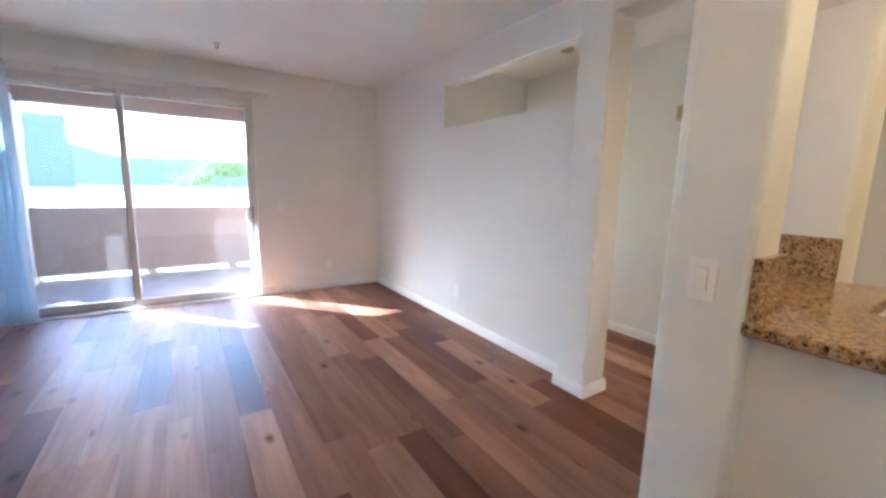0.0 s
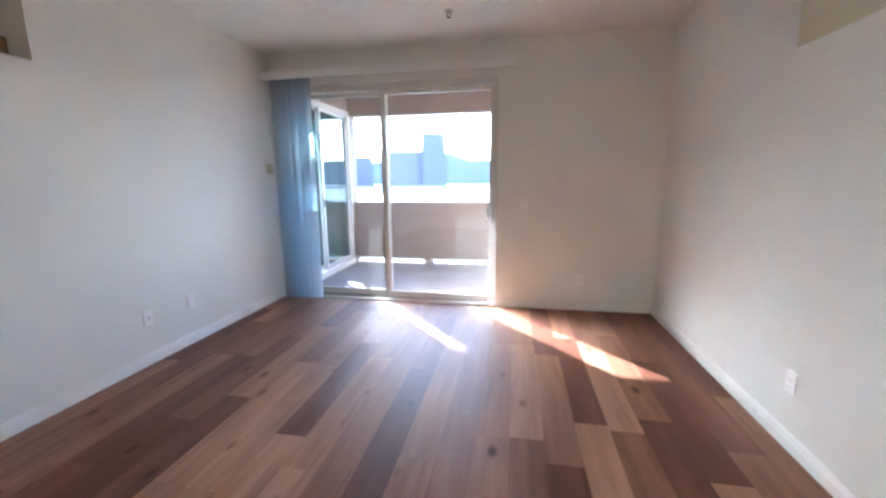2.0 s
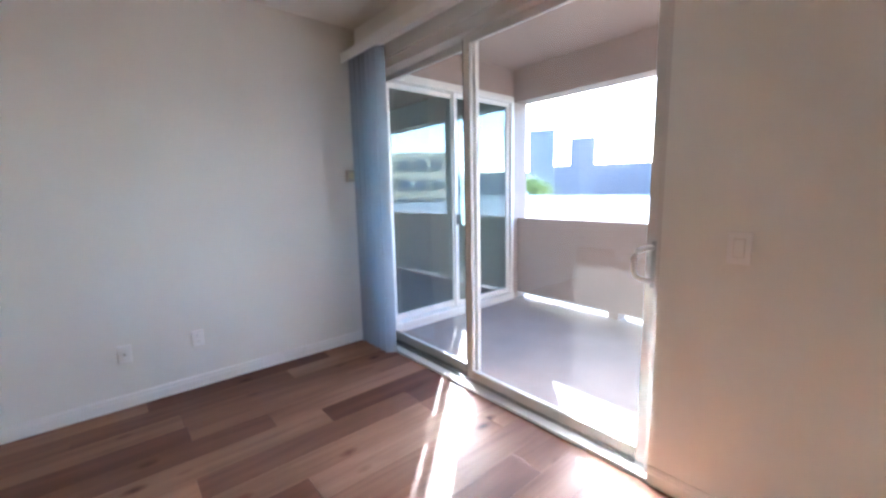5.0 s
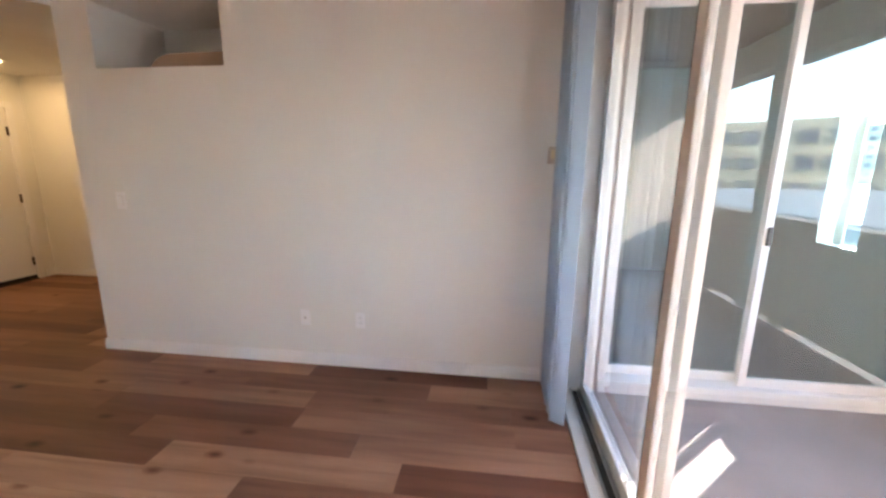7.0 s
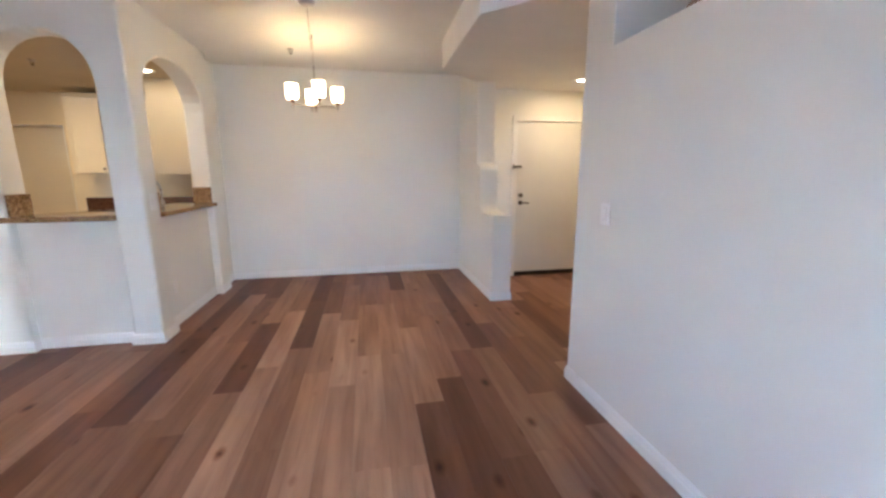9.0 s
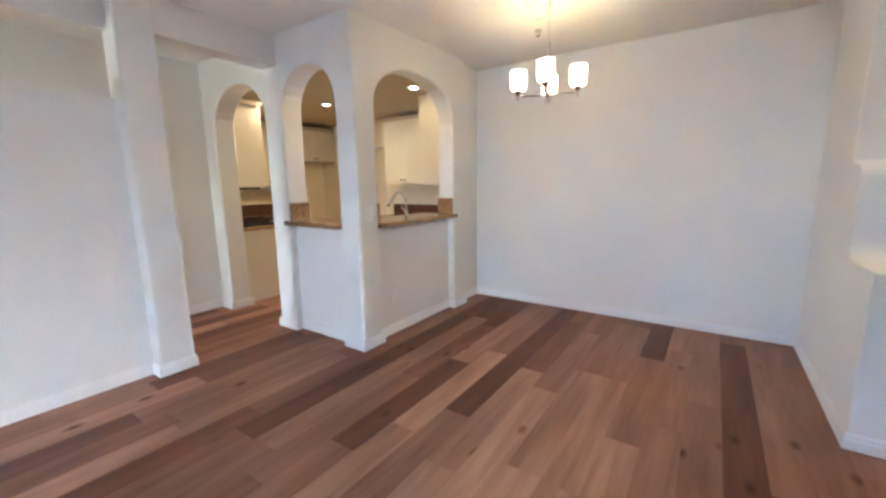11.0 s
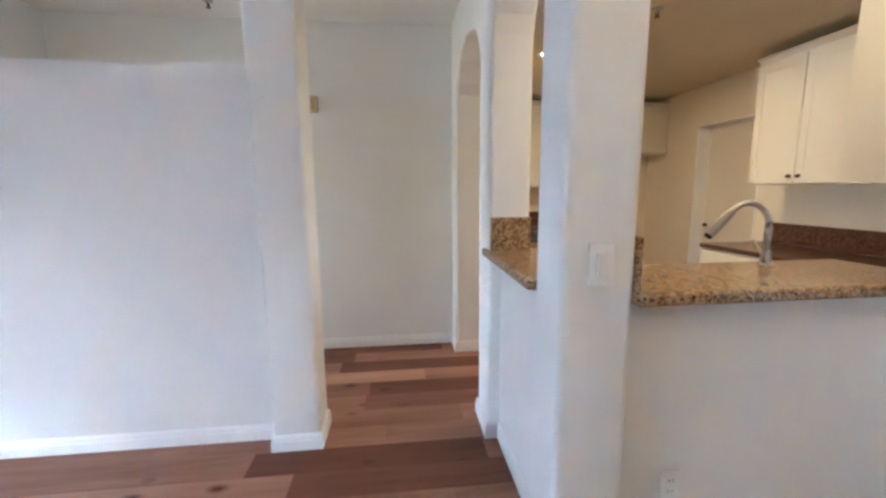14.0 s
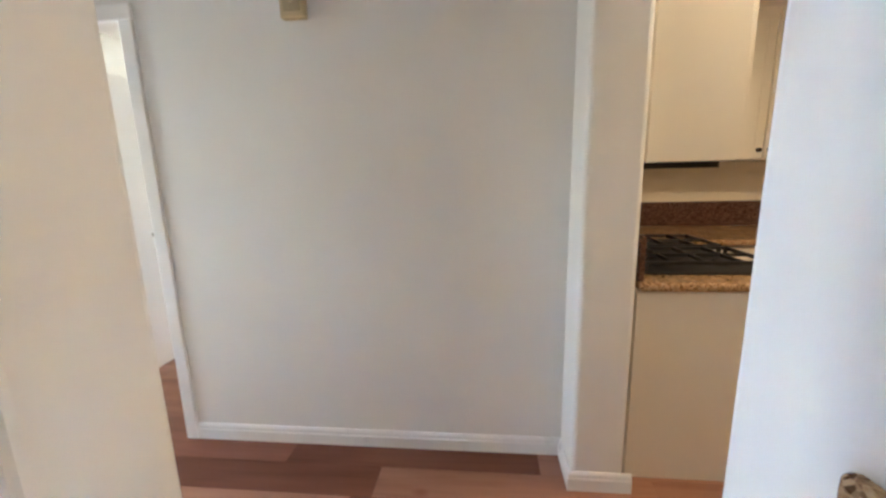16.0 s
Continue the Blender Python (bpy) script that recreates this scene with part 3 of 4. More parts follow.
# ---------------------------------------------------------------- vertical blinds
blind = thing("vertical_blinds", (-1.46, 5.27, 0.02), "white pvc vertical blinds drawn into a stack beside the door", "blinds")
part("valance", boxes((WX + 0.01, 0.93, 5.205, 5.22, 2.405, 2.485), (WX + 0.01, 0.93, 5.22, 5.337, 2.470, 2.485), (0.918, 0.93, 5.22, 5.337, 2.405, 2.470), bevel=0.002), TRIM, blind, "white valance")
part("head_rail", boxes((WX + 0.02, 0.90, 5.25, 5.295, 2.425, 2.468), bevel=0.003), TRIM, blind)
for k in range(15):
    vx = -1.655 + 0.0275 * k
    va = radians(12 + 30 * math.sin(k * 2.3))
    bm = bmesh.new()
    cols = []
    for i in range(6):
        s = (i - 2.5) / 5 * 0.089
        bow = 0.006 * (1 - (s / 0.0445) ** 2)
        px, py = vx + bow * math.cos(va) + s * math.sin(va), 5.27 + s * math.cos(va) - bow * math.sin(va)
        cols.append([bm.verts.new((px + e, py, z)) for z in (0.03, 2.43) for e in (0, 0.0012)])
    for a, b in zip(cols, cols[1:]):
        bm.faces.new((a[0], b[0], b[2], a[2]))
        bm.faces.new((a[1], a[3], b[3], b[1]))
        bm.faces.new((a[0], a[1], b[1], b[0]))
        bm.faces.new((a[2], b[2], b[3], a[3]))
    bm.faces.new((cols[0][0], cols[0][2], cols[0][3], cols[0][1]))
    bm.faces.new((cols[-1][0], cols[-1][1], cols[-1][3], cols[-1][2]))
    part("vane", bm, VANE, blind)


# ---------------------------------------------------------------- plates, outlets, small fixtures
def plate(name, at, facing, w, h, label, category, kind_of="switch", mat=None):
    """A wall plate with its rocker or sockets; facing is the wall's outward axis, such as '+x'."""
    mat = mat or PLASTIC
    th = thing(name, at, label, category)
    sgn = 1 if facing[0] == "+" else -1

    def b(u0, u1, z0, z1, d0, d1, bevel=0.0):
        a, c = sorted((sgn * d0, sgn * d1))
        if facing[1] == "x":
            return boxes((at[0] + a, at[0] + c, at[1] + u0, at[1] + u1, at[2] + z0, at[2] + z1), bevel=bevel)
        return boxes((at[0] + u0, at[0] + u1, at[1] + a, at[1] + c, at[2] + z0, at[2] + z1), bevel=bevel)
    part("cover_plate", b(-w / 2, w / 2, -h / 2, h / 2, 0, 0.009, 0.003), mat, th)
    if kind_of == "switch":
        part("rocker_frame", b(-0.0175, 0.0175, -0.035, 0.035, 0.009, 0.0098), FRAME, th)
        part("rocker", b(-0.0155, 0.0155, -0.033, 0.033, 0.0098, 0.0145, 0.0015), mat, th)
    elif kind_of == "outlet":
        for dz in (-0.02, 0.02):
            s = part("socket", b(-0.0165, 0.0165, dz - 0.0135, dz + 0.0135, 0.009, 0.0115, 0.002), mat, th)
            part("slot", b(-0.008, -0.006, dz - 0.004, dz + 0.005, 0.0115, 0.0119), FRAME_DARK, s)
            part("slot", b(0.006, 0.008, dz - 0.004, dz + 0.005, 0.0115, 0.0119), FRAME_DARK, s)
    elif kind_of == "coax":
        part("jack", b(-0.006, 0.006, -0.006, 0.006, 0.009, 0.018, 0.002), NICKEL, th)
    return th


plate("light_switch", (1.248, 0.632, 1.163), "-x", 0.078, 0.128, "white rocker light switch on the column", "light switch")
plate("light_switch", (WX, 2.25, 1.16), "+x", 0.075, 0.12, "white rocker light switch by the wall end", "light switch")
plate("light_switch", (1.01, NY, 1.115), "-y", 0.075, 0.12, "white rocker light switch by the balcony door", "light switch")
plate("power_outlet", (WX, 3.99, 0.36), "+x", 0.072, 0.115, "white wall outlet low on the wall", "outlet", "outlet")
plate("cable_outlet", (WX, 3.586, 0.36), "+x", 0.072, 0.115, "white cable jack plate low on the wall", "outlet", "coax")
plate("power_outlet", (EX, 3.33, 0.345), "-x", 0.072, 0.115, "white wall outlet low on the wall", "outlet", "outlet")
plate("power_outlet", (1.59, NY, 0.33), "-y", 0.072, 0.115, "white wall outlet low on the wall", "outlet", "outlet")
plate("power_outlet", (1.32, 0.30, 0.36), "-x", 0.072, 0.115, "white wall outlet on the half wall under the bar", "outlet", "outlet")

chime = thing("door_chime", (3.585, 1.885, 2.06), "yellowed beige door chime box on the hall wall", "door chime")
part("case", boxes((3.547, 3.585, 1.845, 1.95, 2.005, 2.135), bevel=0.006), BEIGE, chime)
part("grille", boxes((3.543, 3.547, 1.863, 1.932, 2.03, 2.11)), plain("beige_grille", (0.50, 0.41, 0.24), 0.5), chime)
part("button", cyl(bmesh.new(), (3.541, 1.897, 2.07), 0.012, 0.006, "x"), BEIGE, chime)
box_w = thing("wall_sensor", (WX, 5.24, 1.49), "small tan plastic box on the wall beside the blinds", "sensor")
part("case", boxes((WX, WX + 0.03, 5.195, 5.275, 1.44, 1.54), bevel=0.006), TANBOX, box_w)
part("face", boxes((WX + 0.03, WX + 0.033, 5.21, 5.26, 1.47, 1.52)), BEIGE, box_w)


def sprinkler(x, y, z):
    th = thing("fire_sprinkler", (x, y, z), "small metal fire sprinkler head on the ceiling", "sprinkler", "ceiling sprinklers")
    part("escutcheon", lathe(bmesh.new(), (x, y, z), [(0.034, 0), (0.034, -0.004), (0.022, -0.012), (0.012, -0.014)]), NICKEL, th, smooth=True)
    part("frame_arm", tube(bmesh.new(), [(x - 0.011, y, z - 0.012), (x - 0.013, y, z - 0.03), (x, y, z - 0.045), (x + 0.013, y, z - 0.03), (x + 0.011, y, z - 0.012)], 0.004, 6), BRONZE, th)
    part("deflector", cyl(bmesh.new(), (x, y, z - 0.047), 0.016, 0.003), BRONZE, th)


sprinkler(0.36, 4.64, H)
sprinkler(0.28, -0.53, H)
sprinkler(3.30, 2.50, H)
sprinkler(2.55, -0.35, 2.44)

smoke = thing("smoke_detector", (3.05, 2.74, H), "round white smoke detector on the hall ceiling", "smoke detector")
part("base", cyl(bmesh.new(), (3.05, 2.74, H - 0.008), 0.07, 0.016), PLASTIC, smoke)
part("dome", lathe(bmesh.new(), (3.05, 2.74, H - 0.016), [(0.062, 0), (0.06, -0.012), (0.045, -0.022), (0.02, -0.025)]), TANBOX, smoke, smooth=True)


def can(x, y, z):
    th = thing("recessed_light", (x, y, z), "lit round recessed downlight with a white trim ring", "ceiling light", "recessed lights")
    part("trim_ring", lathe(bmesh.new(), (x, y, z), [(0.080, 0), (0.078, -0.006), (0.060, -0.008), (0.041, -0.002)], 32), TRIM, th, smooth=True)
    part("lens", cyl(bmesh.new(), (x, y, z - 0.003), 0.040, 0.004, seg=32), LENS, th, "glowing lens")


for c in CANS:
    can(*c[:3])
can(-2.92, -0.17, 2.43)

# low rounded hump on the ledge of the west niche
hump = [(2.47, 2.038)] + [(2.66 - 0.19 * math.cos(a), 2.038 + 0.125 * math.sin(a)) for a in [k * math.pi / 16 for k in range(1, 9)]] + [(3.13, 2.168), (3.13, 2.038)]
single("ledge_block", prism(bmesh.new(), hump, "x", -2.14, -1.91), plain("tan_hump", (0.42, 0.30, 0.21), 0.8, var=0.06), "low tan hump with a rounded end in the niche", "ledge", smooth=False)

# air vent in the angled face of the entry soffit
vent = thing("air_vent", (-1.50, 1.70, 2.565), "dark louvred air vent in a white frame on the soffit", "air vent")
va, vb = Vector((-1.32, 1.52, 0)), Vector((-1.675, 1.875, 0))
vd = (vb - va).normalized()
vn = Vector((0.7071, 0.7071, 0))


def vent_box(s0, s1, d0, d1, z0, z1):
    bm = bmesh.new()
    pts = [va + vd * s0 + vn * d0, va + vd * s1 + vn * d0, va + vd * s1 + vn * d1, va + vd * s0 + vn * d1]
    return prism(bm, [(p.x, p.y) for p in pts], "z", z0, z1)


# A flat black sheet stands in for the shaded duct behind the slats.
part("backing", vent_box(0.03, 0.47, 0.001, 0.004, 2.50, 2.64), BLACK, vent, "flat black sheet for the duct's darkness")
for f in ((0.0, 0.03, 2.475, 2.665), (0.47, 0.50, 2.475, 2.665)):
    part("frame", vent_box(f[0], f[1], 0.001, 0.014, f[2], f[3]), TRIM, vent)
for f in ((2.475, 2.50), (2.64, 2.665)):
    part("frame", vent_box(0.03, 0.47, 0.001, 0.014, f[0], f[1]), TRIM, vent)
for k in range(7):
    part("slat", vent_box(0.03, 0.47, 0.004, 0.011, 2.508 + 0.019 * k, 2.511 + 0.019 * k), BRONZE, vent)
part("mullion", vent_box(0.245, 0.255, 0.004, 0.013, 2.50, 2.64), BRONZE, vent)

# ---------------------------------------------------------------- chandelier
CX, CY = 0.0, -0.03
ch = thing("chandelier", (CX, CY, 2.02), "brushed nickel four-arm chandelier with lit frosted glass shades", "chandelier")
part("hub", lathe(bmesh.new(), (CX, CY, 2.0), [(0.006, -0.012), (0.016, 0.0), (0.009, 0.012), (0.022, 0.03), (0.028, 0.045), (0.022, 0.06), (0.010, 0.075)]), NICKEL, ch, smooth=True)
part("stem", cyl(bmesh.new(), (CX, CY, 2.22), 0.007, 0.36), NICKEL, ch, smooth=True)
part("stem_cap", lathe(bmesh.new(), (CX, CY, 2.39), [(0.012, 0), (0.014, 0.012), (0.006, 0.03)]), NICKEL, ch, smooth=True)
for k in range(4):
    a = radians(-74 + 90 * k)
    ux, uy = math.cos(a), math.sin(a)
    sx, sy = CX + 0.215 * ux, CY + 0.215 * uy
    arm = part("arm", tube(bmesh.new(), [(CX + 0.02 * ux, CY + 0.02 * uy, 2.045), (CX + 0.12 * ux, CY + 0.12 * uy, 2.05), (sx, sy, 2.055)], 0.0085, 8), NICKEL, ch, smooth=True)
    part("socket_cup", lathe(bmesh.new(), (sx, sy, 2.035), [(0.008, -0.012), (0.013, 0.0), (0.012, 0.02), (0.022, 0.035), (0.030, 0.055), (0.026, 0.06)]), NICKEL, arm, smooth=True)
    part("shade", lathe(bmesh.new(), (sx, sy, 2.09), [(0.02, 0.0), (0.045, 0.004), (0.056, 0.016), (0.060, 0.05), (0.060, 0.145), (0.056, 0.145), (0.056, 0.05), (0.05, 0.02), (0.018, 0.008)]), SHADE, arm, "glowing frosted glass shade", True)
cord = [(CX, CY, 2.42 + 0.046 * k) for k in range(7)]
part("hook", tube(bmesh.new(), [(CX, CY, H), (CX, CY, H - 0.02), (CX + 0.012, CY, H - 0.035), (CX, CY, H - 0.045)], 0.004, 6), BRONZE, ch)
for k, p in enumerate(cord[:-1]):
    part("chain_link", tube(bmesh.new(), [(p[0] + 0.006 * math.cos(q), p[1] + 0.006 * math.sin(q) * (k % 2), p[2] + 0.023 + 0.028 * math.cos(q + 1.57)) for q in [j * math.tau / 10 for j in range(11)]], 0.0016, 5), NICKEL, ch)
swag = [(CX - 0.06 * s, CY + 0.75 * s, H - 0.03 - 0.26 * 4 * s * (1 - s) * 0.75 - 0.01) for s in [j / 16 for j in range(17)]]
part("swag_cord", tube(bmesh.new(), swag, 0.004, 6), NICKEL, ch)
part("canopy", lathe(bmesh.new(), (CX - 0.06, CY + 0.75, H), [(0.062, 0.0), (0.062, -0.008), (0.05, -0.022), (0.012, -0.034)]), NICKEL, ch, smooth=True)

# ---------------------------------------------------------------- front door
fd = thing("front_door", (-2.87, -0.78, 0.0), "white flush front door, closed, with dark hardware", "door")
part("leaf", boxes((-3.335, -2.405, -0.815, -0.77, 0.018, 2.045), bevel=0.002), DOORPAINT, fd)
part("casing", boxes((-2.405, -2.335, -0.80, -0.742, 0, 2.045), bevel=0.004), TRIM, fd)
part("casing", boxes((-3.405, -3.335, -0.80, -0.742, 0, 2.045), bevel=0.004), TRIM, fd)
part("casing_head", boxes((-3.405, -2.335, -0.80, -0.742, 2.045, 2.115), bevel=0.004), TRIM, fd)
part("threshold", boxes((-3.335, -2.405, -0.83, -0.735, 0.0035, 0.018), bevel=0.003), BLACK, fd, "black door sweep and threshold")
part("door_sweep", boxes((-3.33, -2.41, -0.772, -0.758, 0.019, 0.055), bevel=0.002), BLACK, fd, "black rubber door sweep")
part("deadbolt", cyl(bmesh.new(), (-2.475, -0.762, 1.10), 0.027, 0.016, "y"), BRONZE, fd, "dark deadbolt", True)
kn = part("door_knob", cyl(bmesh.new(), (-2.475, -0.765, 1.0), 0.030, 0.010, "y"), BRONZE, fd, "dark lever handle", True)
part("lever", tube(bmesh.new(), [(-2.475, -0.76, 1.0), (-2.475, -0.715, 1.0), (-2.49, -0.705, 1.0), (-2.575, -0.705, 0.998)], 0.009), BRONZE, kn, smooth=True)
part("swing_latch", boxes((-2.46, -2.345, -0.742, -0.715, 1.46, 1.485), (-2.36, -2.345, -0.742, -0.73, 1.445, 1.5), bevel=0.002), BRONZE, fd, "dark swing bar latch")
for hz in (0.23, 1.0, 1.78):
    part("hinge", boxes((-3.355, -3.315, -0.771, -0.757, hz - 0.05, hz + 0.05), bevel=0.002), BRONZE, fd, "dark bronze hinge")

# ---------------------------------------------------------------- hall door and casing
hd = thing("door_hall", (3.6, 3.5, 0.0), "white panelled bedroom door standing open", "door")
lf = part("leaf", boxes((3.70, 4.46, 3.475, 3.51, 0.015, 2.03), bevel=0.002), DOORPAINT, hd)
for pz in ((0.18, 0.78), (0.92, 1.88)):
    part("panel", boxes((3.82, 4.34, 3.468, 3.476, pz[0], pz[1]), bevel=0.003), DOORPAINT, lf)
    part("panel", boxes((3.86, 4.30, 3.461, 3.470, pz[0] + 0.04, pz[1] - 0.04), bevel=0.003), DOORPAINT, lf)
part("door_knob", lathe(bmesh.new(), (4.40, 3.44, 0.98), [(0.006, -0.02), (0.022, -0.012), (0.026, 0.0), (0.022, 0.012), (0.006, 0.02)]), NICKEL, lf, smooth=True)
part("casing", boxes((3.570, 3.60, 2.636, 2.70, 0, 2.05), bevel=0.005), TRIM, hd)
part("casing", boxes((3.570, 3.60, 3.518, 3.58, 0, 2.05), bevel=0.005), TRIM, hd)
part("casing_head", boxes((3.570, 3.60, 2.636, 3.58, 2.05, 2.115), bevel=0.005), TRIM, hd)
part("jamb", boxes((3.60, 3.705, 2.70, 2.712, 0, 2.05)), TRIM, hd)
part("jamb", boxes((3.60, 3.705, 3.512, 3.522, 0, 2.05)), TRIM, hd)


# ---------------------------------------------------------------- kitchen
def slab(name, pts, z0, z1, label, mat=None):
    bm = prism(bmesh.new(), pts, "z", z0, z1)
    ob = single(name, bm, mat or GRANITE, label, "countertop")
    mod = ob.modifiers.new("bullnose", "BEVEL")
    mod.width, mod.segments, mod.limit_method = 0.016, 4, "ANGLE"
    return ob


slab("bar_top", [(1.222, -0.705), (1.244, -0.705), (1.246, -0.648), (1.66, -0.648), (1.66, 0.36), (2.162, 0.36), (2.162, 0.747), (2.225, 0.754), (2.225, 0.778), (1.468, 0.778), (1.468, 0.518), (1.222, 0.518)], 1.032, 1.074, "brown speckled granite bar top on the half wall")
for nm, b in (("splash_north", (2.143, 2.166, 0.537, 0.745, 1.0735, 1.24)), ("splash_west", (1.252, 1.44, -0.652, -0.63, 1.0735, 1.245))):
    single("granite_splash", boxes(b, bevel=0.003), GRANITE, "upright strip of speckled granite at the bar's end", "backsplash")
single("granite_splash", boxes((1.252, 1.44, 0.497, 0.519, 1.0735, 1.24), bevel=0.003), GRANITE, "upright strip of speckled granite on the column", "backsplash")


def cabinet(name, x0, x1, y0, y1, z0, z1, face, doors, label, knob_low=True, drawers=0, toe=False):
    """A cabinet unit with framed doors on its face side ('+y', '-x', '+x')."""
    th = thing(name, ((x0 + x1) / 2, (y0 + y1) / 2, z0), label, "cabinet")
    part("body", boxes((x0, x1, y0, y1, z0 + (0.09 if toe else 0), z1), *([(x0 + 0.05, x1 - 0.05, y0 + 0.05, y1 - 0.05, z0, z0 + 0.09)] if toe else [])), CABINET, th)
    horizontal = face[1] == "y"
    u0, u1 = (x0, x1) if horizontal else (y0, y1)
    zb = z0 + (0.10 if toe else 0.01)
    split = z1 - 0.19 if drawers else z1 - 0.01

    def b(a0, a1, za, zc, d0, d1, bevel=0.0):
        if face == "+y":
            return boxes((a0, a1, y1 + d0, y1 + d1, za, zc), bevel=bevel)
        if face == "-x":
            return boxes((x0 - d1, x0 - d0, a0, a1, za, zc), bevel=bevel)
        return boxes((x1 + d0, x1 + d1, a0, a1, za, zc), bevel=bevel)

    def knob(u, z):
        c = {"+y": (u, y1 + 0.03, z), "-x": (x0 - 0.03, u, z), "+x": (x1 + 0.03, u, z)}[face]
        return cyl(bmesh.new(), c, 0.013, 0.024, face[1], 12)
    w = (u1 - u0) / doors
    for k in range(doors):
        a0, a1 = u0 + k * w + 0.004, u0 + (k + 1) * w - 0.004
        d = part("door", b(a0, a1, zb, split - 0.006, 0.0, 0.016, 0.002), CABINET, th)
        part("rail", b(a0, a1, split - 0.066, split - 0.006, 0.016, 0.021, 0.0015), CABINET, d)
        part("rail", b(a0, a1, zb, zb + 0.06, 0.016, 0.021, 0.0015), CABINET, d)
        part("stile", b(a0, a0 + 0.055, zb + 0.06, split - 0.066, 0.016, 0.021, 0.0015), CABINET, d)
        part("stile", b(a1 - 0.055, a1, zb + 0.06, split - 0.066, 0.016, 0.021, 0.0015), CABINET, d)
        inward = a1 - 0.03 if k % 2 == 0 and doors > 1 else a0 + 0.03
        part("knob", knob(inward, zb + 0.05 if knob_low else split - 0.08), BRONZE, d, "dark round knob", True)
        if drawers:
            dr = part("drawer", b(a0, a1, split + 0.004, z1 - 0.01, 0.0, 0.018, 0.002), CABINET, th)
            part("knob", knob((a0 + a1) / 2, (split + z1) / 2), BRONZE, dr, "dark round knob", True)
    return th


def crown(parent, x0, x1, y0, y1, z, face):
    if face == "+y":
        return part("crown_moulding", prism(bmesh.new(), [(y1, z), (y1 + 0.035, z + 0.035), (y1 + 0.035, z + 0.045), (y0, z + 0.045), (y0, z)], "x", x0, x1), CABINET, parent)
    return part("crown_moulding", prism(bmesh.new(), [(x0, z), (x0 - 0.035, z + 0.035), (x0 - 0.035, z + 0.045), (x1, z + 0.045), (x1, z)], "y", y0, y1), CABINET, parent)


# south run
ca = cabinet("wall_cabinet", 2.40, 3.17, -1.998, -1.67, 1.40, 2.33, "+y", 2, "cream wall cabinet with two framed doors and dark knobs")
crown(ca, 2.40, 3.17, -1.998, -1.67, 2.33, "+y")
cb = cabinet("wall_cabinet", 1.505, 2.395, -1.998, -1.67, 1.40, 2.33, "+y", 2, "cream wall cabinet with two framed doors")
crown(cb, 1.505, 2.395, -1.998, -1.67, 2.33, "+y")
tc = thing("tall_wall_cabinet", (1.71, -1.29, 1.40), "cream wall cabinet with a plain end panel up to the ceiling", "cabinet")
part("body", boxes((1.505, 1.90, -1.645, -0.95, 1.40, 2.437), bevel=0.002), CABINET, tc)
part("end_panel", boxes((1.503, 1.915, -0.95, -0.932, 1.395, 2.437), bevel=0.002), CABINET, tc, "plain cream end panel")
for k in range(2):
    td = part("door", boxes((1.902, 1.918, -1.64 + 0.34 * k, -1.305 + 0.34 * k, 1.41, 2.32), bevel=0.002), CABINET, tc)
    part("knob", cyl(bmesh.new(), (1.93, -1.33 + 0.06 * k, 1.46), 0.013, 0.024, "x", 12), BRONZE, td, "dark round knob", True)
cabinet("base_cabinet", 2.16, 3.25, -1.998, -1.39, 0.0, 0.872, "+y", 2, "cream base cabinet with drawers over doors", False, 1, True)
slab("countertop", [(1.505, -1.998), (3.29, -1.998), (3.29, -1.36), (2.14, -1.36), (2.14, 0.495), (1.505, 0.495)], 0.874, 0.912, "granite kitchen countertop with dim warm light in its colour", GRANITE_DIM)
single("granite_backsplash", boxes((1.51, 3.29, -1.998, -1.977, 0.9135, 1.08), bevel=0.003), GRANITE_DIM, "upright granite backsplash behind the counter, toned for dim warm light", "backsplash")
cabinet("sink_cabinet", 1.505, 2.08, -1.05, 0.47, 0.0, 0.872, "+x", 3, "cream base cabinets under the sink", False, 0, True)

# sink and faucet
sk = thing("kitchen_sink", (1.86, 0.02, 0.914), "stainless steel sink set into the granite counter", "sink")
part("rim", boxes((1.64, 2.06, -0.32, -0.29, 0.9135, 0.919), (1.64, 2.06, 0.33, 0.36, 0.9135, 0.919), (1.64, 1.67, -0.29, 0.33, 0.9135, 0.919), (2.03, 2.06, -0.29, 0.33, 0.9135, 0.919)), STEEL, sk)
# A flat darker panel takes the place of the basin's shaded hollow.
part("basin", boxes((1.67, 2.03, -0.29, 0.33, 0.9135, 0.9155)), plain("shadowed_steel_basin", (0.18, 0.18, 0.18), 0.3, 1.0), sk, "flat steel basin panel, darkened for its shade")
fx, fy = 1.57, -0.235
fc = thing("kitchen_faucet", (fx, fy, 1.072), "brushed nickel gooseneck pull-down kitchen faucet", "faucet")
part("base", lathe(bmesh.new(), (fx, fy, 1.0735), [(0.028, 0.0), (0.027, 0.008), (0.019, 0.014), (0.018, 0.05), (0.014, 0.06)]), NICKEL, fc, smooth=True)
neck = [(fx, fy, 1.12), (fx, fy, 1.22)] + [(fx + 0.02 * (1 - math.cos(q)), fy + 0.078 * (1 - math.cos(q)), 1.22 + 0.10 * math.sin(q)) for q in [j * math.pi / 14 for j in range(1, 12)]]
part("neck", tube(bmesh.new(), neck, 0.0125, 12), NICKEL, fc, smooth=True)
e = Vector(neck[-1])
d = (e - Vector(neck[-2])).normalized()
part("spray_head", tube(bmesh.new(), [e, e + d * 0.03, e + d * 0.035, e + d * 0.115], 0.0175, 12), NICKEL, fc, smooth=True)
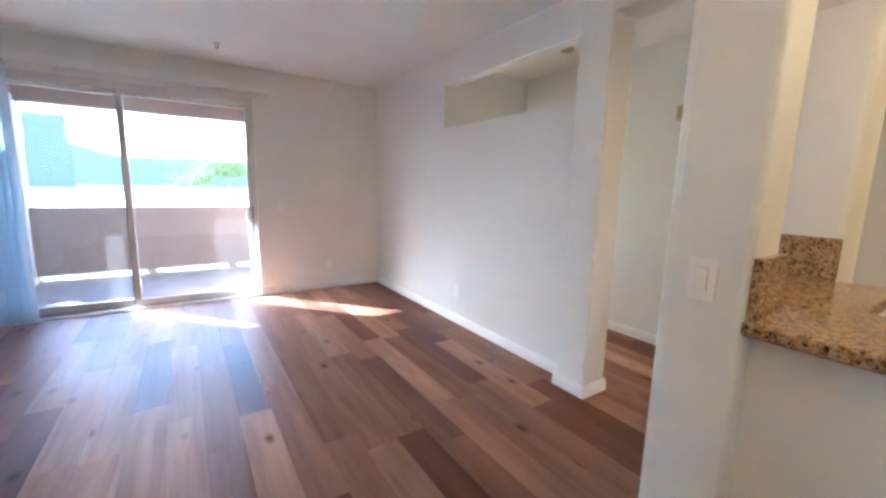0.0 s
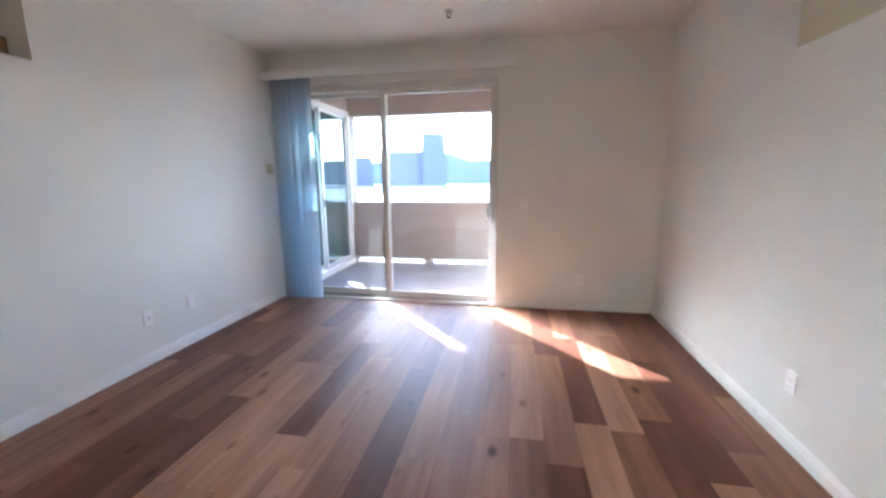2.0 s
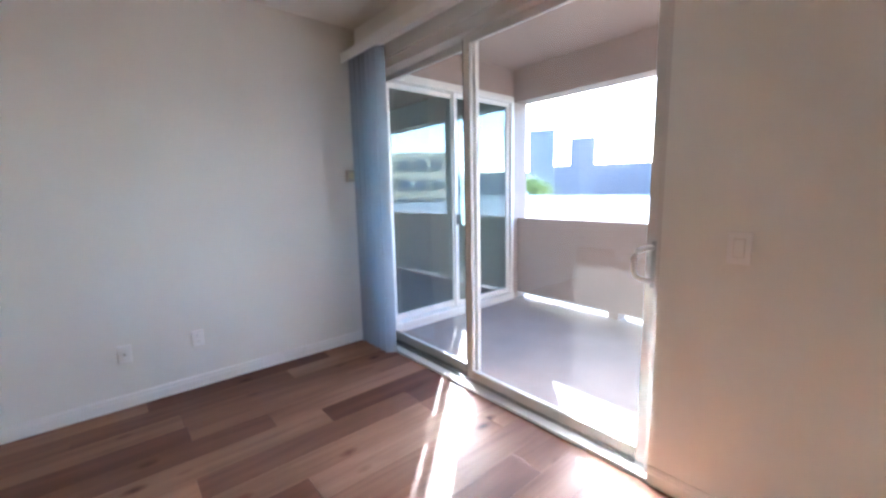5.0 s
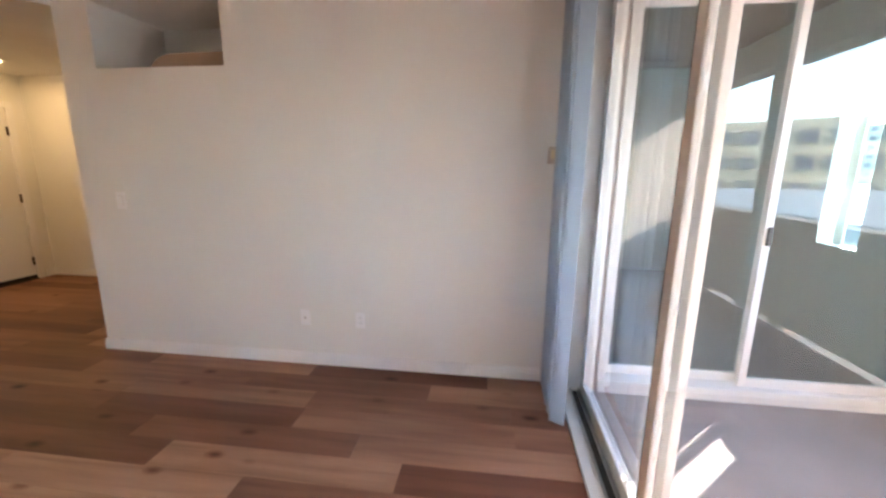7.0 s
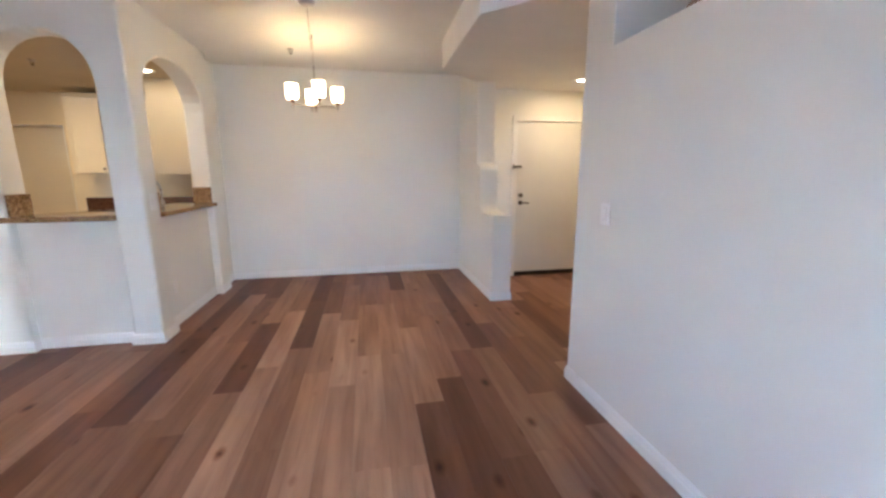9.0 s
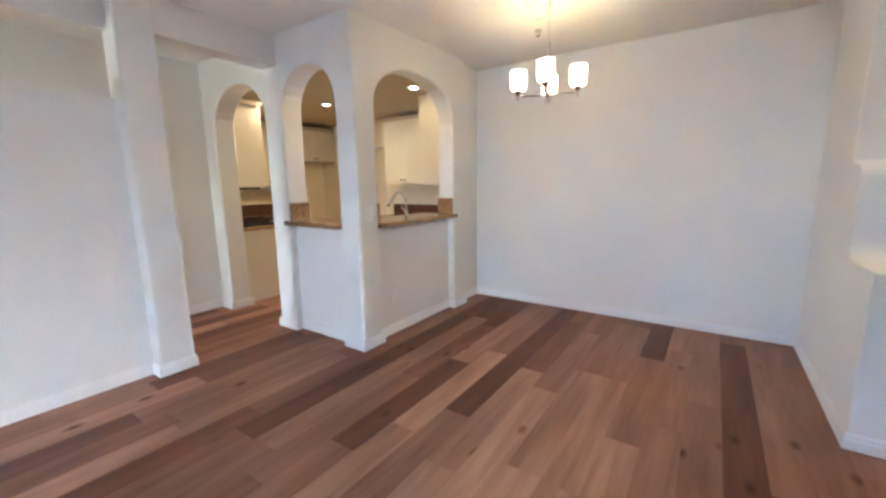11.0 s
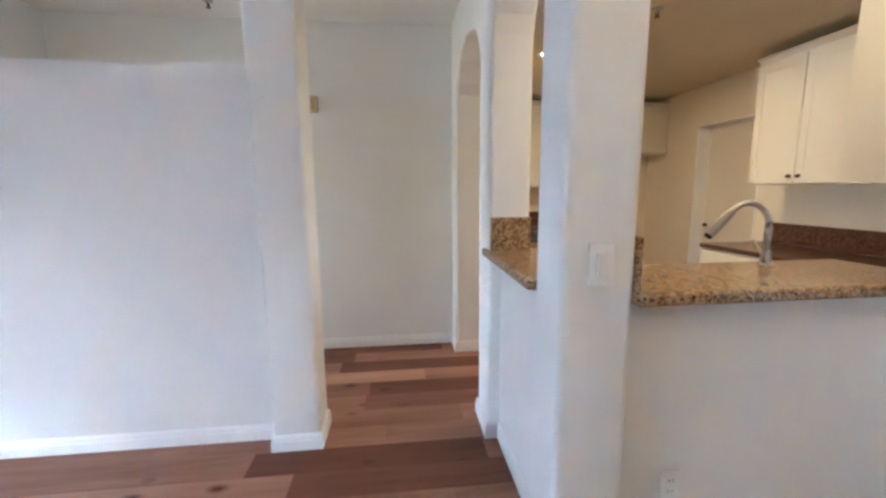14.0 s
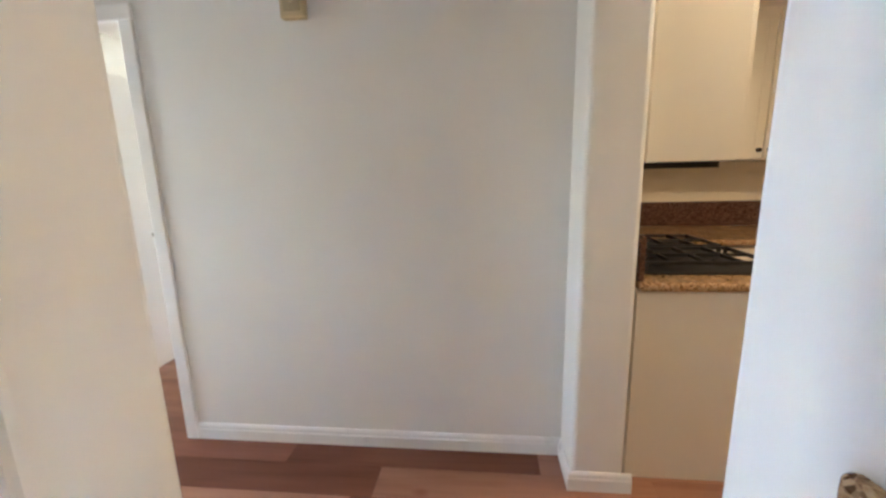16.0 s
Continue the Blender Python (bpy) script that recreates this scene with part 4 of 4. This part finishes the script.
part("spray_nozzle", tube(bmesh.new(), [e + d * 0.115, e + d * 0.125], 0.015, 12), BLACK, fc, "black nozzle")
part("lever", tube(bmesh.new(), [(fx, fy, 1.11), (fx + 0.035, fy - 0.01, 1.125), (fx + 0.085, fy - 0.02, 1.165)], 0.006, 8), NICKEL, fc, smooth=True)

# north and east runs: stove counter, wall cabinets, fridge space
sc_ = thing("stove_cabinet", (3.9, 0.18, 0.0), "cream base unit with a plain end panel under the stove", "cabinet")
part("end_panel", boxes((3.456, 3.476, -0.12, 0.497, 0.004, 0.872), bevel=0.002), CABINET, sc_, "plain cream end panel")
part("body", boxes((3.478, 4.44, -0.10, 0.497, 0.09, 0.872)), CABINET, sc_)
part("toe_kick", boxes((3.478, 4.44, -0.04, 0.497, 0.004, 0.088)), CABINET, sc_)
cabinet("base_cabinet", 4.445, 5.048, -1.10, 0.495, 0.0, 0.872, "-x", 3, "cream base cabinets with drawers over doors and dark knobs", False, 1, True)
slab("stove_counter", [(3.43, -0.15), (4.40, -0.15), (4.40, -1.125), (5.048, -1.125), (5.048, 0.497), (3.43, 0.497)], 0.874, 0.912, "brown granite counter round the stove top")
single("granite_backsplash", boxes((5.027, 5.048, -1.12, 0.475, 0.9135, 1.10), bevel=0.003), GRANITE_DIM, "upright granite backsplash on the kitchen wall, toned for dim warm light", "backsplash")
single("granite_backsplash", boxes((3.45, 5.02, 0.477, 0.498, 0.9135, 1.10), bevel=0.003), GRANITE_DIM, "upright granite backsplash behind the stove, toned for dim warm light", "backsplash")
st = thing("gas_stove_top", (3.93, 0.17, 0.914), "black gas stove top with cast iron grates", "stove")
part("glass_top", boxes((3.56, 4.30, -0.10, 0.44, 0.9135, 0.922), bevel=0.003), BLACK, st, "shiny black top")
for gx in (3.74, 4.12):
    for gy in (0.03, 0.31):
        part("burner", lathe(bmesh.new(), (gx, gy, 0.922), [(0.05, 0), (0.05, 0.01), (0.035, 0.012), (0.035, 0.02), (0.01, 0.022)]), IRON, st, smooth=True)
for gx in (3.74, 4.12):
    part("grate", boxes((gx - 0.17, gx + 0.17, -0.09, -0.076, 0.955, 0.97), (gx - 0.17, gx + 0.17, 0.416, 0.43, 0.955, 0.97), (gx - 0.17, gx - 0.156, -0.076, 0.416, 0.955, 0.97), (gx + 0.156, gx + 0.17, -0.076, 0.416, 0.955, 0.97), (gx - 0.007, gx + 0.007, -0.076, 0.416, 0.955, 0.97), (gx - 0.156, gx + 0.156, 0.023, 0.037, 0.955, 0.97), (gx - 0.156, gx + 0.156, 0.163, 0.177, 0.955, 0.97), (gx - 0.156, gx + 0.156, 0.303, 0.317, 0.955, 0.97), (gx - 0.17, gx - 0.156, -0.09, -0.076, 0.922, 0.955), (gx + 0.156, gx + 0.17, 0.416, 0.43, 0.922, 0.955), (gx - 0.17, gx - 0.156, 0.416, 0.43, 0.922, 0.955), (gx + 0.156, gx + 0.17, -0.09, -0.076, 0.922, 0.955)), IRON, st, "black cast iron grate")
plate("power_outlet", (5.05, -0.05, 1.17), "-x", 0.072, 0.115, "white outlet above the granite backsplash", "outlet", "outlet")
cn = thing("wall_cabinet", (4.1, 0.33, 1.385), "cream wall cabinet over the stove with a plain end panel", "cabinet")
part("body", boxes((3.46, 4.715, 0.175, 0.498, 1.385, 2.33), bevel=0.002), CABINET, cn)
for kx in range(3):
    dd = part("door", boxes((3.465 + 0.415 * kx, 3.875 + 0.415 * kx, 0.157, 0.173, 1.39, 2.32), bevel=0.002), CABINET, cn)
    part("knob", cyl(bmesh.new(), (3.84 + 0.415 * kx, 0.145, 1.45), 0.013, 0.024, "y", 12), BRONZE, dd, "dark round knob", True)
part("vent_filter", boxes((3.56, 4.30, 0.18, 0.47, 1.36, 1.384)), IRON, cn, "dark vent hood filter")
part("crown_moulding", prism(bmesh.new(), [(0.175, 2.331), (0.14, 2.365), (0.14, 2.375), (0.498, 2.375), (0.498, 2.331)], "x", 3.425, 4.715), CABINET, cn)
cc = cabinet("wall_cabinet", 4.72, 5.048, -1.13, 0.12, 1.40, 2.33, "-x", 3, "cream wall cabinet with framed doors and dark knobs")
crown(cc, 4.72, 5.048, -1.13, 0.12, 2.33, "-x")
cd = cabinet("fridge_cabinet", 4.72, 5.048, -1.998, -1.135, 1.80, 2.33, "-x", 2, "cream wall cabinet over the empty fridge space")
crown(cd, 4.72, 5.048, -1.998, -1.135, 2.33, "-x")
plate("power_outlet", (5.05, -1.50, 1.10), "-x", 0.072, 0.115, "white outlet in the empty fridge space", "outlet", "outlet")

pd = thing("pantry_door", (3.81, -2.0, 0.0), "cream pantry door, closed and set back in the kitchen wall", "door")
part("leaf", boxes((3.43, 4.19, -2.165, -2.13, 0.012, 2.02), bevel=0.002), CABINET, pd)
part("jamb", boxes((3.42, 3.43, -2.18, -1.995, 0, 2.02)), TRIM, pd)
part("jamb", boxes((4.19, 4.20, -2.18, -1.995, 0, 2.02)), TRIM, pd)
part("jamb_head", boxes((3.42, 4.20, -2.18, -1.995, 2.02, 2.03)), TRIM, pd)
part("door_knob", lathe(bmesh.new(), (4.12, -2.10, 0.98), [(0.006, -0.02), (0.022, -0.012), (0.026, 0.0), (0.022, 0.012), (0.006, 0.02)]), BRONZE, pd, smooth=True)

# ---------------------------------------------------------------- outdoors
structure("ground", boxes((-2500, 2500, -200, 3500, -9.4, -9.0)), GROUND, "hazy city ground far below", "ground")
rf = thing("flat_roof_building", (-20, 50, -9.0), "low building with a wide white flat roof below the balcony", "building")
part("walls", boxes((-75, 45, 16, 80, -9.0, -0.75)), CREAMWALL, rf)
part("roof", boxes((-75, 45, 16, 80, -0.75, -0.45)), ROOFING, rf, "white roof membrane")
part("roof_curb", boxes((-75, 45, 79.2, 80, -0.45, -0.05), (-75, 45, 16, 16.5, -0.45, -0.15)), ROOFING, rf)
for k, (px, py, ph) in enumerate([(-24.8, 36.6, 1.0), (-23.6, 36.1, 1.5), (2.7, 45, 0.95), (4.3, 45, 1.0), (-6.0, 46, 0.6), (-13, 52, 0.6), (-30, 58, 0.7)]):
    part("vent_pipe", cyl(bmesh.new(), (px, py, -0.45 + ph / 2), 0.16, ph, seg=12), TRACK, rf, "grey vent pipe", True)
for (bx, by) in [(-22.9, 36.6), (-18, 55), (12, 60)]:
    part("roof_unit", boxes((bx, bx + 0.9, by, by + 0.8, -0.45, 0.05), bevel=0.03), TRACK, rf, "small grey rooftop unit")


def polar(az, dist):
    return math.sin(radians(az)) * dist, math.cos(radians(az)) * dist


def far_building(name, az0, az1, el, dist, mat, label, depth=25, floors=8, bays=10, lean=0.0):
    """A far block seen between two bearings, with window bands on its face."""
    x0, y0 = polar(az0, dist)
    x1, y1 = polar(az1, dist)
    top = 1.4 + math.tan(radians(el)) * dist
    th = thing(name, ((x0 + x1) / 2, (y0 + y1) / 2, -9.0), label, "building", "far buildings")
    n = Vector((x0 + x1, y0 + y1)).normalized()
    pts = [(x0, y0), (x1, y1), (x1 + n.x * depth, y1 + n.y * depth), (x0 + n.x * depth, y0 + n.y * depth)]
    part("wall", prism(bmesh.new(), pts, "z", -9.0, top), mat, th)
    part("roof", prism(bmesh.new(), [(p[0] * 1.001, p[1] * 1.001) for p in pts], "z", top, top + 0.6), mat, th)
    u = Vector((x1 - x0, y1 - y0, 0))
    step = (top + 6) / floors
    for k in range(floors):
        z = -6 + step * (k + 0.3)
        bm = bmesh.new()
        for j in range(bays):
            a = Vector((x0, y0, 0)) + u * ((j + 0.2) / bays)
            b = Vector((x0, y0, 0)) + u * ((j + 0.8) / bays)
            off = Vector((n.x, n.y, 0)) * -0.15
            prism(bm, [((a + off).x, (a + off).y), ((b + off).x, (b + off).y), (b.x, b.y), (a.x, a.y)], "z", z, z + step * 0.5)
        part("window_row", bm, HAZE_B, th, "bluish window row")
    return th


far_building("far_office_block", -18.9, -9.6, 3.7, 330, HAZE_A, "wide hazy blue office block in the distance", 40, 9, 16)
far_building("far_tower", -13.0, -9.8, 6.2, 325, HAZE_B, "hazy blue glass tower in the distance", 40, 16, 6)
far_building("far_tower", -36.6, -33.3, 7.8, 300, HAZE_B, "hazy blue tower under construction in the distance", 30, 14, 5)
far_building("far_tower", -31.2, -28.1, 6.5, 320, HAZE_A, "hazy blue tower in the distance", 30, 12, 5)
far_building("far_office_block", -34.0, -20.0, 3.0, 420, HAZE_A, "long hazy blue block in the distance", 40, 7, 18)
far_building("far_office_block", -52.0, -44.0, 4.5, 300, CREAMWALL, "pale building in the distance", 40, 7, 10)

far_building("apartment_building", 44.0, 66.0, 5.0, 70, CREAMWALL, "cream apartment building with rows of windows", 20, 4, 9)
far_building("apartment_building", 70.0, 84.0, 7.0, 50, CREAMWALL, "cream apartment building with rows of windows", 20, 4, 6)

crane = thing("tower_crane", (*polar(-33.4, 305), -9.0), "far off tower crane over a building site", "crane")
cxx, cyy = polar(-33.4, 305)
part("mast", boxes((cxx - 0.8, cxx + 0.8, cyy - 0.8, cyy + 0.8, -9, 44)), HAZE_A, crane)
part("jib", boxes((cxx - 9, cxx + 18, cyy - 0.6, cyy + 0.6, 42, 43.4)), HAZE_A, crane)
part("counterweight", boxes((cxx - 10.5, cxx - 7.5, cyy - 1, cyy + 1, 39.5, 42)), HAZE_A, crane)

hill_bm = bmesh.new()
rows = []
for i in range(150):
    az = -75 + i * 1.0
    hx, hy = polar(az, 900)
    el = 2.5 + 1.1 * math.exp(-((az + 9.5) / 2.6) ** 2) + 0.4 * noise.noise(Vector((az * 0.16, 1.3, 0))) + 0.18 * noise.noise(Vector((az * 0.7, 7.0, 0)))
    rows.append((hill_bm.verts.new((hx, hy, -9)), hill_bm.verts.new((hx, hy, 1.4 + 900 * math.tan(radians(el)))), hill_bm.verts.new((hx * 1.6, hy * 1.6, -9))))
for a, b in zip(rows, rows[1:]):
    hill_bm.faces.new((a[0], b[0], b[1], a[1]))
    hill_bm.faces.new((a[1], b[1], b[2], a[2]))
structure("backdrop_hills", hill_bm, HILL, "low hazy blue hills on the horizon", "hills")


def tree(x, y, ground_z, height, spread, seed, label):
    rng = random.Random(seed)
    th = thing("tree", (x, y, ground_z), label, "tree")
    bm = bmesh.new()
    tips = []
    trunk_top = height * 0.55
    lathe(bm, (x, y, ground_z), [(0.30, 0), (0.22, height * 0.15), (0.16, trunk_top), (0.08, trunk_top * 1.2)], 10)
    for k in range(9):
        a = k * 2.4 + rng.random()
        r = spread * (0.35 + 0.5 * rng.random())
        tip = Vector((x + r * math.cos(a), y + r * math.sin(a), ground_z + height * (0.66 + 0.26 * rng.random())))
        mid = Vector((x + r * 0.4 * math.cos(a), y + r * 0.4 * math.sin(a), ground_z + height * 0.6))
        tube(bm, [(x, y, ground_z + trunk_top * (0.7 + 0.3 * rng.random())), mid, tip], 0.06, 6)
        tips.append(tip)
    part("trunk", bm, BARK, th)
    verts, faces = [], []
    for tip in tips + [Vector((x, y, ground_z + height * 0.9))]:
        for k in range(700):
            p = Vector((rng.gauss(0, 1), rng.gauss(0, 1), rng.gauss(0, 0.6)))
            p = tip + p * spread * 0.26
            s = 0.16 + 0.16 * rng.random()
            u = Vector((rng.gauss(0, 1), rng.gauss(0, 1), rng.gauss(0, 0.6))).normalized()
            w = u.cross(Vector((rng.gauss(0, 1), rng.gauss(0, 1), rng.gauss(0, 1)))).normalized()
            i = len(verts)
            verts += [p - u * s, p + w * s * 0.45, p + u * s, p - w * s * 0.45]
            faces.append((i, i + 1, i + 2, i + 3))
    me = bpy.data.meshes.new("crown")
    me.from_pydata([v - Vector((x, y, ground_z)) for v in verts], [], faces)
    me.materials.append(LEAF)
    ob = new("crown", me)
    ob.parent = th
    tagged(ob, "loose green foliage", kind="stuff")
    return th


tree(-62.9, 87.0, -9.0, 13.2, 6.0, 3, "broad leafy green tree beyond the flat roof")
tree(6.0, 95.0, -9.0, 15.2, 6.5, 5, "leafy green tree behind the flat roof")

# ---------------------------------------------------------------- floor planks
floor = single("floor", boxes((-3.66, 6.6, -2.1, NY + 0.02, -0.2, -0.006)), UNDER, "wide-plank brown wood floor in mixed tones", "floor", "structure")
PW, PL = 0.18, 1.22
EDGE = -0.70                     # a joint between two rows
mesh_cache = {}


def plank_mesh(w, length, mat):
    key = (round(w, 3), round(length, 2), mat.name)
    if key not in mesh_cache:
        w2, l2, c = key[0] / 2 - 0.0003, key[1] / 2 - 0.0003, 0.0009
        vs = [(-w2, -l2, -0.0055), (w2, -l2, -0.0055), (w2, l2, -0.0055), (-w2, l2, -0.0055), (-w2, -l2, -c * 0.7), (w2, -l2, -c * 0.7), (w2, l2, -c * 0.7), (-w2, l2, -c * 0.7),
              (-w2 + c, -l2 + c, 0), (w2 - c, -l2 + c, 0), (w2 - c, l2 - c, 0), (-w2 + c, l2 - c, 0)]
        fs = [(0, 1, 5, 4), (1, 2, 6, 5), (2, 3, 7, 6), (3, 0, 4, 7), (4, 5, 9, 8), (5, 6, 10, 9), (6, 7, 11, 10), (7, 4, 8, 11), (8, 9, 10, 11)]
        me = bpy.data.meshes.new("plank")
        me.from_pydata(vs, [], fs)
        me.materials.append(mat)
        mesh_cache[key] = me
    return mesh_cache[key]


# where a row's end joint lies, and where in it the dark boards begin
JOINT = {-5: 0.86, -3: 1.38, -2: 1.78, -1: 2.05, 2: 2.97, 4: 1.09, 6: 0.47, 7: -0.35, 10: 2.98, 11: 3.34, 13: 3.43, 5: 2.60, 15: 2.00, 14: 1.76, 19: 1.45, 21: 1.70, 20: 1.05}
DARK = {-5: (0.86,), -3: (1.38, 2.60), -2: (1.78,), -1: (2.05, 4.49, -1.61), 2: (2.97,), 4: (-0.13,), 6: (0.47,), 7: (-1.57,), 10: (1.76, 4.20), 11: (3.34,), 13: (2.21,), 5: (2.60,), 15: (0.78,), 14: (0.54,), 19: (0.23,), 21: (0.48,)}
PALE = (-1, 0, 1, 2, 3, 5, 20)     # rows with a run of pale boards
rng = random.Random(11)
for row in range(-17, 33):
    px = EDGE + PW * row
    # the rows past the kitchen only reach into the room beyond the hall
    y_lo, y_hi = (-0.85, 2.0) if px < -1.9 else (SY - 0.05, NY) if px < 1.3 else (-2.0, NY) if px < 3.6 else (-2.0, 4.6)
    y = JOINT.get(row, rng.random() * PL)
    y -= PL * math.ceil((y - y_lo) / PL)
    odds = 0.10 if row in JOINT else 0.15
    while y < y_hi - 0.01:
        a, b = max(y, y_lo), min(y + PL, y_hi)
        dark = any(abs(y - d) < 0.2 for d in DARK.get(row, ())) or (14 <= row <= 16 and y > 2.6) or rng.random() < odds and (row not in JOINT or y > 3.6 or y < -0.6)
        if b - a > 0.04:
            ob = new("plank", plank_mesh(PW, b - a, WOOD_DARK if dark else WOOD_PALE if row in PALE and 0.0 < y < 3.3 else WOOD))
            ob.location = (px + PW / 2, (a + b) / 2, 0.003)
            ob.parent = floor
        y += PL
